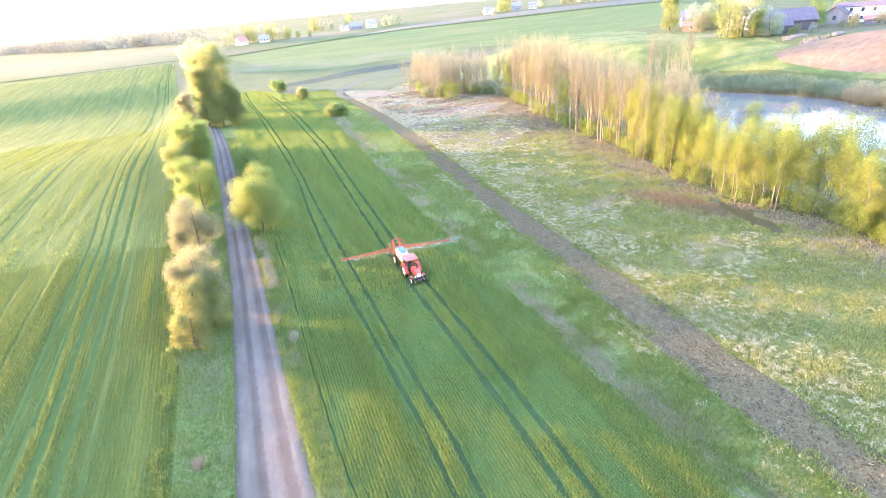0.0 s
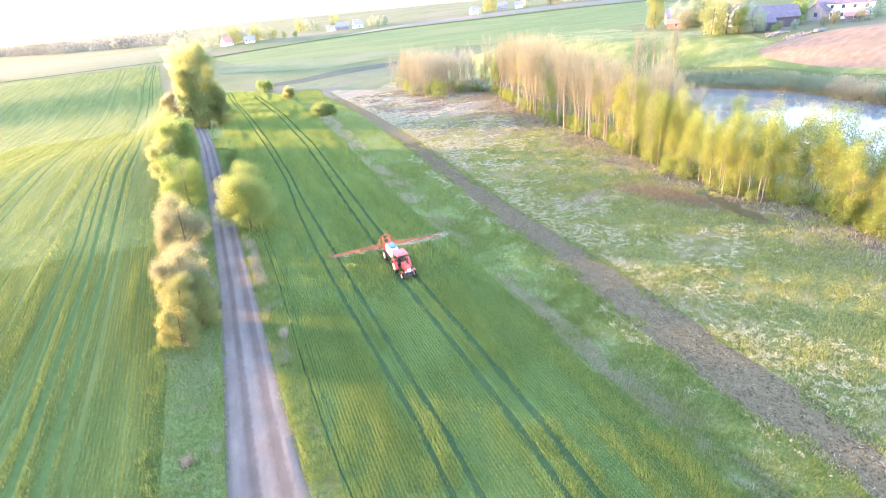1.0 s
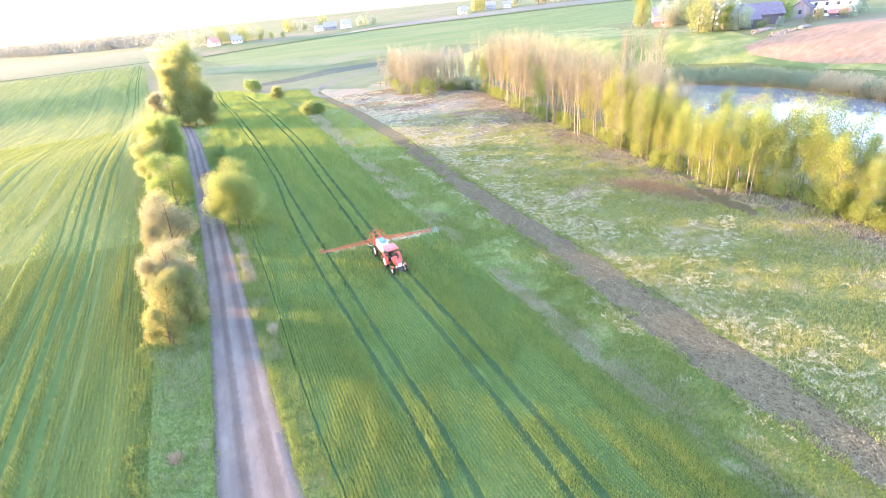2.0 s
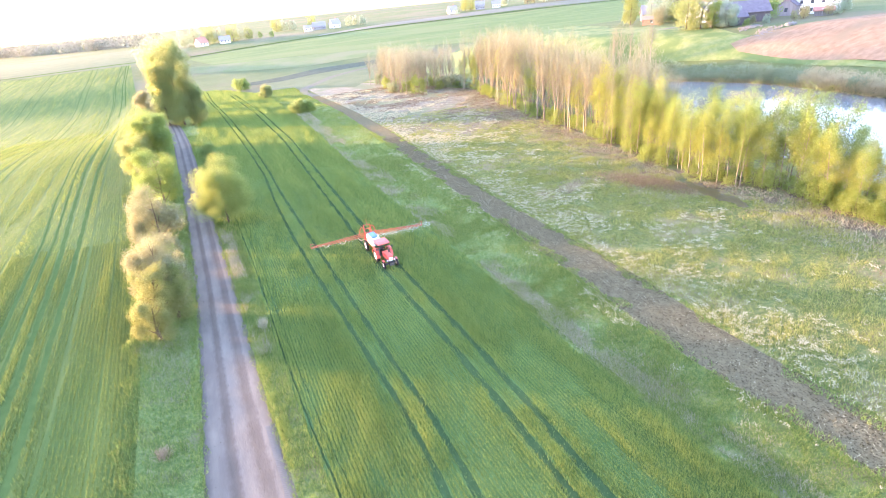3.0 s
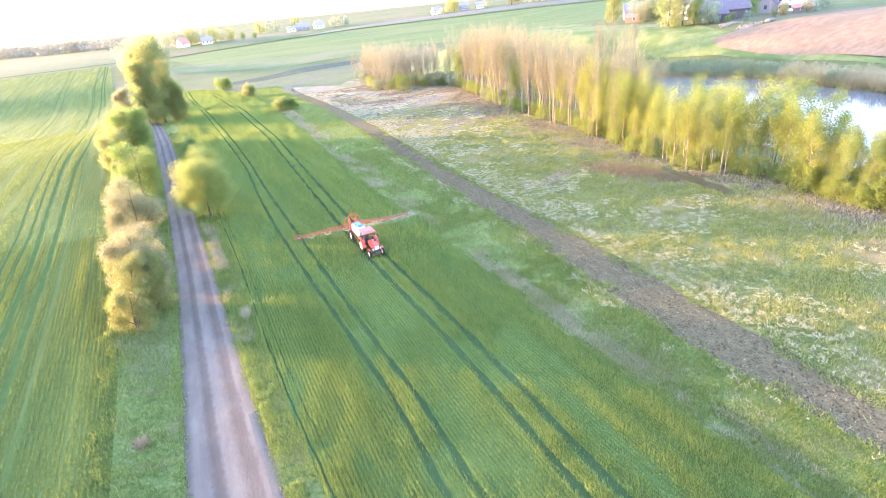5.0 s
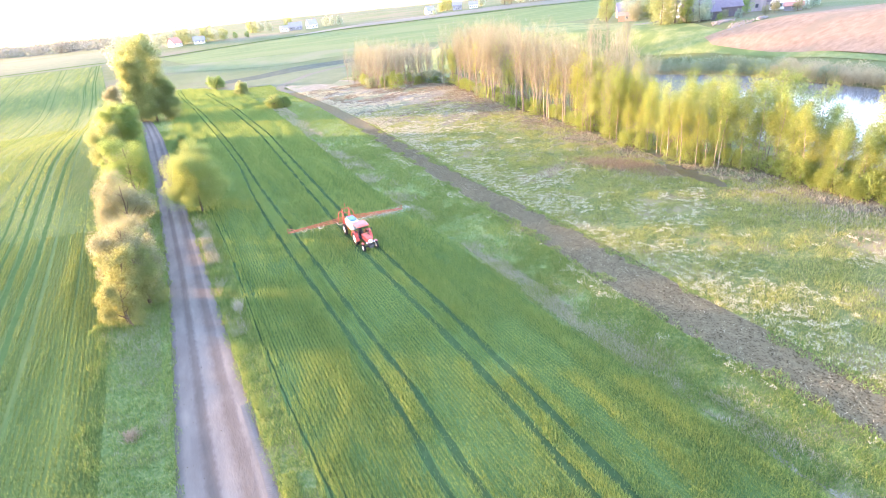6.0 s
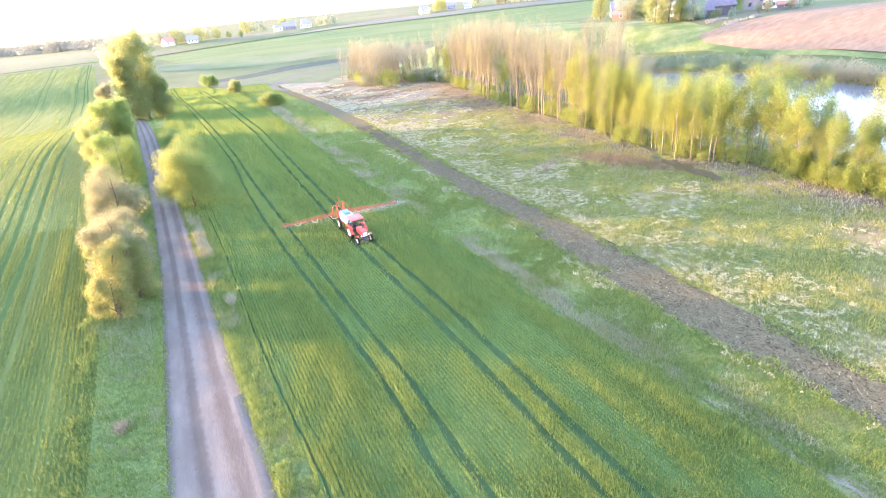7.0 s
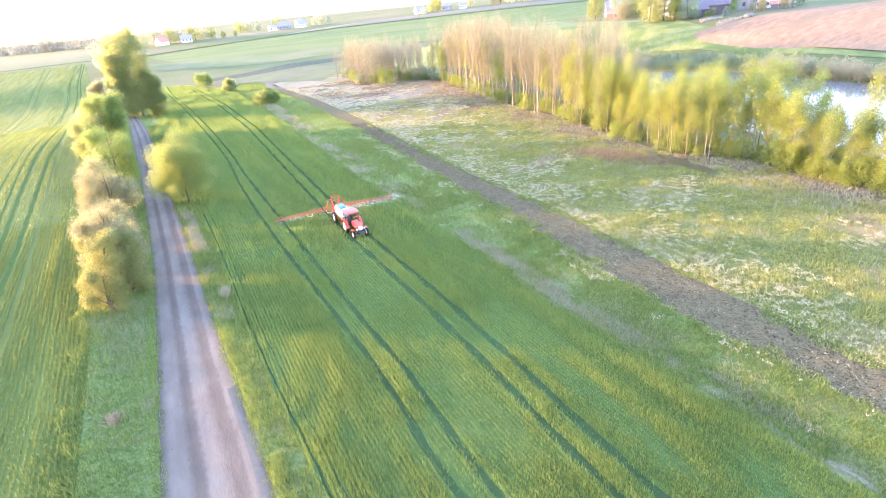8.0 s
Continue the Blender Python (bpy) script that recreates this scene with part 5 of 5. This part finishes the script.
# ---- clutter between village and brown field ----
def heap(name, x, y, n, spread, size, mat, label, category):
    """A low heap of rough stones."""
    bm = bmesh.new()
    r = random.Random(n)
    for i in range(n):
        px, py = r.gauss(0, spread), r.gauss(0, spread * 0.4)
        s = size * r.uniform(0.5, 1.2)
        v = bmesh.ops.create_icosphere(bm, subdivisions=1, radius=s, matrix=Matrix.Translation((px, py, z_at(x + px, y + py) - z_at(x, y) + s * 0.4)))["verts"]
        for q in v:
            q.co += Vector((r.uniform(-1, 1), r.uniform(-1, 1), r.uniform(-1, 1))) * s * 0.25
    me = bpy.data.meshes.new(name)
    bm.to_mesh(me), bm.free()
    me.materials.append(M[mat])
    ob = tagged(new(name, me), label, category, kind="stuff")
    ob.location = (x, y, z_at(x, y))
    return ob


M["pale_stone"] = material("pale_field_stones", [(0.14, 0.132, 0.115), (0.22, 0.21, 0.185)], 1.5, 6, per_object=0.3)
heap("stones", 157.2, 121.8, 150, 2.2, 0.26, "pale_stone", "pale heap of field stones below the barns", "stones")
heap("stones", 155.8, 114.6, 170, 2.6, 0.26, "pale_stone", "long pale heap of field stones at the field's edge", "stones")
heap("stones", 163.9, 113.6, 60, 0.8, 0.5, "pale_stone", "tall pale boulder pile", "stones")
heap("stones", 151, 147, 70, 3.0, 0.24, "pale_stone", "scattered pale rubble before the willows", "stones")

# ---- tractor with a trailed field sprayer ----
M["red_paint"] = material("weathered_red_paint", [(0.5, 0.06, 0.035), (0.6, 0.09, 0.05)], 2.5, 6, rough=0.4, spec=0.5)
M["red_roof_paint"] = material("sun_faded_red_paint", [(0.62, 0.13, 0.1), (0.7, 0.18, 0.14)], 2.5, 6, rough=0.5)
M["rubber"] = material("black_rubber", [(0.02, 0.02, 0.02), (0.05, 0.045, 0.04)], 3, 6, rough=0.85, bump=0.01)
M["cream_rim"] = material("cream_wheel_rim", [(0.55, 0.5, 0.42), (0.68, 0.63, 0.55)], 3, 6, rough=0.5)
M["white_tank"] = material("white_plastic_tank", [(0.62, 0.63, 0.62), (0.75, 0.76, 0.75)], 2, 5, rough=0.4)
M["blue_cap"] = material("blue_plastic", [(0.06, 0.16, 0.5), (0.1, 0.24, 0.6)], 2, 5, rough=0.4)
M["dark_metal"] = material("dark_greasy_metal", [(0.05, 0.05, 0.05), (0.1, 0.09, 0.09)], 3, 6, rough=0.5, metal=0.3)
M["boom_paint"] = material("orange_red_boom_paint", [(0.4, 0.11, 0.06), (0.5, 0.17, 0.1)], 3, 6, rough=0.55)
M["hose"] = material("pale_rubber_hose", [(0.5, 0.42, 0.25), (0.6, 0.52, 0.34)], 3, 4, rough=0.6)
M["lamp_glass"] = material("headlight_glass", [(0.75, 0.76, 0.76), (0.85, 0.85, 0.85)], 3, 4, rough=0.1, spec=0.6)
cab_glass = bpy.data.materials.new("cab_glass")
cab_glass.use_nodes = True
cg = cab_glass.node_tree.nodes["Principled BSDF"]
cg.inputs["Transmission Weight"].default_value, cg.inputs["Roughness"].default_value, cg.inputs["IOR"].default_value = 1.0, 0.02, 1.05
cg.inputs["Base Color"].default_value = (0.8, 0.88, 0.88, 1)
M["cab_glass"] = cab_glass


def lathe(bm, profile, x, y, z, sides=24):
    """A solid turned about a line along x, from (offset, radius) pairs."""
    rings = []
    for off, rad in profile:
        rings.append([bm.verts.new((x + off, y + rad * math.cos(a), z + rad * math.sin(a))) for a in np.linspace(0, 2 * math.pi, sides, endpoint=False)])
    for a, b in zip(rings, rings[1:]):
        for i in range(sides):
            bm.faces.new((a[i], a[(i + 1) % sides], b[(i + 1) % sides], b[i]))
    bm.faces.new(rings[0][::-1]), bm.faces.new(rings[-1])
    bmesh.ops.recalc_face_normals(bm, faces=bm.faces)


def wheel(parent, x, y, rad, wide, lugs):
    bm = bmesh.new()
    w = wide / 2
    lathe(bm, ((-w * 0.7, rad * 0.62), (-w, rad * 0.78), (-w * 0.9, rad * 0.94), (-w * 0.5, rad), (w * 0.5, rad), (w * 0.9, rad * 0.94), (w, rad * 0.78), (w * 0.7, rad * 0.62)), x, y, rad)
    for i in range(lugs):
        a = 2 * math.pi * i / lugs
        s = -1 if i % 2 else 1
        m = Matrix.Translation((x + s * w * 0.45, y + rad * math.cos(a), rad + rad * math.sin(a))) @ Matrix.Rotation(a, 4, "X") @ Matrix.Rotation(s * 0.6, 4, "Y") @ Matrix.Diagonal((w * 1.0, 0.05, 0.05, 1))
        bmesh.ops.create_cube(bm, size=1, matrix=m)
    tyre = part("wheel", bm, "rubber", parent, "black rubber tyre with lugs")
    bm = bmesh.new()
    lathe(bm, ((-w * 0.75, rad * 0.6), (-w * 0.6, rad * 0.52), (-w * 0.25, rad * 0.3), (-w * 0.35, rad * 0.14), (w * 0.35, rad * 0.14), (w * 0.25, rad * 0.3), (w * 0.6, rad * 0.52), (w * 0.75, rad * 0.6)), x, y, rad, 20)
    part("rim", bm, "cream_rim", tyre, "cream painted steel rim")
    return tyre


TX, TY = 13.85, 51.6
tractor = tagged(new("tractor"), "red farm tractor with glazed cab driving along the wheel tracks", "tractor")
tractor.matrix_basis = pose(TX, TY, z_at(TX, TY) + 0.05, 0, 0, 1.5) @ Matrix.Diagonal((0.86, 0.94, 0.86, 1))
for s in (-1, 1):
    wheel(tractor, s * 0.88, 0, 0.78, 0.42, 22)
    wheel(tractor, s * 0.84, -2.35, 0.46, 0.24, 16)
bm = bmesh.new()
block(bm, 0, -0.9, 0.8, 0.5, 3.4, 0.42, 0.05), block(bm, 0, -2.35, 0.5, 1.4, 0.18, 0.16, 0.02), block(bm, 0, 0, 0.78, 1.35, 0.3, 0.34, 0.05), block(bm, 0, -2.85, 0.62, 0.6, 0.3, 0.36, 0.03)
part("chassis", bm, "dark_metal", tractor)
bm = bmesh.new()
block(bm, 0, -1.78, 1.28, 0.74, 1.95, 0.62, 0.09)
hood = part("hood", bm, "red_paint", tractor)
bm = bmesh.new()
block(bm, 0, -2.77, 1.24, 0.5, 0.05, 0.46, 0.02)
for i in range(5):
    block(bm, -0.18 + 0.09 * i, -2.8, 1.24, 0.03, 0.04, 0.4)
part("grille", bm, "trim", hood, "white slatted radiator grille")
for s in (-1, 1):
    bm = bmesh.new()
    rod(bm, (s * 0.46, -2.62, 1.12), (s * 0.46, -2.76, 1.12), 0.11, 14)
    lamp_ = part("headlight", bm, "dark_metal", tractor)
    bm = bmesh.new()
    rod(bm, (s * 0.46, -2.76, 1.12), (s * 0.46, -2.785, 1.12), 0.1, 14)
    part("lens", bm, "lamp_glass", lamp_, "clear headlight glass")
    bm = bmesh.new()
    pts = [(-0.86, 0.72), (-0.72, 1.2), (-0.3, 1.56), (0.25, 1.62), (0.7, 1.35), (0.86, 0.95)]
    for (y0, z0), (y1, z1) in zip(pts, pts[1:]):
        q = [bm.verts.new(p) for p in ((s * 0.66, y0, z0), (s * 1.1, y0, z0), (s * 1.1, y1, z1), (s * 0.66, y1, z1))]
        bm.faces.new(q)
    bmesh.ops.remove_doubles(bm, verts=bm.verts, dist=0.001)
    bmesh.ops.solidify(bm, geom=list(bm.faces), thickness=0.04)
    part("fender", bm, "red_paint", tractor)
    bm = bmesh.new()
    block(bm, s * 0.84, -2.35, 1.0, 0.26, 0.62, 0.035, 0.012)
    rod(bm, (s * 0.6, -2.35, 0.6), (s * 0.84, -2.35, 0.99), 0.02)
    part("mudguard", bm, "red_paint", tractor)
    bm = bmesh.new()
    rod(bm, (s * 0.74, -0.78, 2.0), (s * 1.0, -0.9, 2.05), 0.015), block(bm, s * 1.02, -0.92, 2.02, 0.16, 0.04, 0.26, 0.01)
    part("mirror", bm, "dark_metal", tractor)
bm = bmesh.new()
for x in (-0.7, 0.7):
    for y, lean in ((-0.78, 0.1), (0.1, 0.0), (0.72, -0.05)):
        rod(bm, (x, y, 1.0), (x * 0.96, y + lean, 2.42), 0.035, 6)
for z in (1.02, 2.38):
    for x in (-0.69, 0.69):
        rod(bm, (x, -0.75, z), (x, 0.72, z), 0.03, 6)
    for y in (-0.74, 0.71):
        rod(bm, (-0.69, y, z), (0.69, y, z), 0.03, 6)
cab = part("cab_frame", bm, "dark_metal", tractor)
for a, b in (((-0.68, -0.77), (0.68, -0.77)), ((-0.69, -0.75), (-0.69, 0.7)), ((0.69, -0.75), (0.69, 0.7)), ((-0.68, 0.71), (0.68, 0.71))):
    bm = bmesh.new()
    block(bm, (a[0] + b[0]) / 2, (a[1] + b[1]) / 2, 1.72, abs(a[0] - b[0]) or 0.012, abs(a[1] - b[1]) or 0.012, 1.25)
    pane = part("pane", bm, "cab_glass", cab, "clear cab window")
    pane.visible_shadow = False
bm = bmesh.new()
block(bm, 0, 0, 2.5, 1.6, 1.75, 0.16, 0.06), block(bm, 0, 0, 2.6, 1.1, 1.2, 0.06, 0.02)
part("cab_roof", bm, "red_roof_paint", tractor, "faded red cab roof")
bm = bmesh.new()
block(bm, 0, 0.25, 1.15, 0.5, 0.5, 0.12, 0.04), block(bm, 0, 0.5, 1.5, 0.48, 0.12, 0.6, 0.05)
part("seat", bm, "dark_metal", tractor)
bm = bmesh.new()
rod(bm, (0, -0.5, 1.25), (0, -0.25, 1.62), 0.025), rod(bm, (-0.2, -0.22, 1.64), (0.2, -0.22, 1.64), 0.02), rod(bm, (0, -0.4, 1.7), (0, -0.05, 1.58), 0.02)
part("steering_wheel", bm, "dark_metal", tractor)
bm = bmesh.new()
rod(bm, (0.2, -1.7, 1.55), (0.2, -1.7, 2.3), 0.035, 10), rod(bm, (0.2, -1.7, 1.75), (0.2, -1.7, 2.1), 0.06, 10)
part("exhaust", bm, "dark_metal", hood)

sprayer = tagged(new("field_sprayer"), "red trailed crop sprayer with white tank and wide lattice boom", "sprayer")
sprayer.matrix_basis = pose(TX, TY, z_at(TX, TY) + 0.05, 0, 0, 1.5)
for s in (-1, 1):
    wheel(sprayer, s * 0.8, 3.5, 0.6, 0.26, 20)
bm = bmesh.new()
for s in (-1, 1):
    block(bm, s * 0.4, 2.9, 0.78, 0.1, 4.2, 0.14, 0.02)
    rod(bm, (s * 0.4, 0.95, 0.75), (0, 0.45, 0.62), 0.05)
block(bm, 0, 3.5, 0.6, 1.5, 0.14, 0.14, 0.02), block(bm, 0, 4.9, 0.9, 1.1, 0.12, 0.3, 0.02), block(bm, 0, 1.4, 0.8, 0.9, 0.12, 0.12, 0.02)
part("frame", bm, "red_paint", sprayer)
bm = bmesh.new()
block(bm, 0, 3.0, 1.32, 1.1, 2.1, 0.98, 0.28)
tank = part("tank", bm, "white_tank", sprayer, "white plastic spray tank")
bm = bmesh.new()
rod(bm, (0, 2.6, 1.76), (0, 2.6, 1.94), 0.4, 20), rod(bm, (0, 2.6, 1.92), (0, 2.6, 2.0), 0.2, 16), block(bm, 0, 3.4, 1.84, 0.8, 0.8, 0.16, 0.05)
part("lid", bm, "blue_cap", tank, "blue tank lid")
bm = bmesh.new()
for s in (-1, 1):
    rod(bm, (s * 0.45, 4.95, 0.7), (s * 0.38, 4.95, 2.5), 0.05), rod(bm, (s * 0.45, 4.3, 0.9), (s * 0.4, 4.95, 2.0), 0.04)
for z in (1.0, 1.5, 2.0, 2.5):
    rod(bm, (-0.42, 4.95, z), (0.42, 4.95, z), 0.04)
rod(bm, (0, 4.95, 2.5), (0, 4.95, 3.1), 0.025)
part("mast", bm, "red_paint", sprayer)
for s in (-1, 1):
    k = np.linspace(0, math.pi, 11)
    v, f = tubes([([(s * 0.62 + 0.34 * math.cos(a), 5.05, 1.3 + 0.95 * math.sin(a)) for a in k], [0.04] * 11)])
    part("hoop", mesh_of("hoop", v, f, "red_paint", True), None, sprayer)


def boom_side(s, skew, drop):
    """One wing of the boom: a lattice of two chords and zigzag braces, tapering outwards, with hanging hoses and nozzles."""
    bm = bmesh.new()
    span, n = 6.65, 22
    low = lambda u: Vector((s * (0.4 + (span - 0.4) * u), 5.2 + skew * u, 0.95 + drop * u))
    up = lambda u: low(u) + Vector((0, 0, 0.5 - 0.34 * u))
    back = lambda u: low(u) + Vector((0, 0.3 - 0.2 * u, 0.1))
    for line in (low, up, back):
        rod(bm, line(0), line(1), 0.036, 6)
    for i in range(n):
        a, b = i / n, (i + 1) / n
        rod(bm, low(a), up((a + b) / 2), 0.024, 5), rod(bm, up((a + b) / 2), low(b), 0.024, 5), rod(bm, back(a), up((a + b) / 2), 0.016, 5)
    rod(bm, low(1), low(1) + Vector((0, 0, 0.55)), 0.04, 6), rod(bm, up(0.86), low(1) + Vector((0, 0, 0.55)), 0.03, 6)
    wing = part("boom_wing", bm, "boom_paint", sprayer, "orange-red lattice boom wing")
    for i in range(13):
        bm = bmesh.new()
        p = low((i + 0.5) / 13)
        rod(bm, p, p - Vector((0, 0, 0.16)), 0.02, 6), rod(bm, p - Vector((0, 0, 0.16)), p - Vector((0, 0, 0.22)), 0.035, 6)
        part("nozzle", bm, "dark_metal", wing)
    for c in (0.06, 0.42, 0.72):
        runs = []
        k = np.linspace(0, math.pi, 9)
        mid, r = low(c), 0.42 - 0.16 * c
        runs.append(([(mid.x + s * r * math.cos(a), mid.y - 0.08, mid.z + 0.12 - r * 1.1 * math.sin(a)) for a in k], [0.036] * 9))
        v, f = tubes(runs)
        part("hose", mesh_of("hose", v, f, "hose", True), None, wing, "pale looping hose")
    return wing


boom_side(-1, 0.6, 0.0), boom_side(1, -0.8, -0.1)

# fine spray drifting below and behind the boom
mx = np.where(rng.uniform(0, 1, 12000) < 0.12, rng.uniform(-6.5, 1, 12000), rng.uniform(0.6, 7.6, 12000))
mz = 0.9 - np.abs(rng.normal(0, 0.3, 12000)) + 0.25 * rng.uniform(0, 1, 12000) * ease(0, 7, mx)
my = 5.3 - mx * 0.12 + np.abs(rng.normal(0, 0.5, 12000)) * (0.3 + np.maximum(0, mx + 2) * 0.11)
keep = mz > 0.25
mp = np.stack([mx + TX, my + TY, mz], 1)[keep]
md = rng.normal(0, 0.01, (len(mp), 3, 3))
M["spray"] = material("spray_droplets", [(0.75, 0.78, 0.78), (0.85, 0.87, 0.87)], 1, leafy=0.5, rough=0.3)
tagged(new("spray_mist", mesh_of("spray_mist", (mp[:, None] + md).reshape(-1, 3), np.arange(3 * len(mp)).reshape(-1, 3), "spray")), "thin white spray drifting under the boom", "spray", kind="stuff")

M["road_ridge"] = material("pressed_gravel", [(0.15, 0.132, 0.105), (0.19, 0.168, 0.135)], 3, 6, bump=0.01)
# tread marks pressed along the road's edge
tv, tf = [], []
for i, y in enumerate(np.arange(14, 31, 0.16)):
    x = float(road_r(y)) - 0.42
    for s in (-1, 1):
        a = len(tv)
        z = 0.058
        tv += [(x, y, z), (x, y + 0.07, z + 0.03), (x + s * 0.22, y + 0.17, z + 0.03), (x + s * 0.22, y + 0.1, z), (x, y + 0.12, z), (x + s * 0.22, y + 0.21, z)]
        tf += [(a, a + 3, a + 2, a + 1), (a + 1, a + 2, a + 5, a + 4)]
tagged(new("tread_marks", mesh_of("tread_marks", tv, tf, "road_ridge")), "row of tyre tread ridges pressed into the gravel edge", "tyre tracks", kind="stuff")
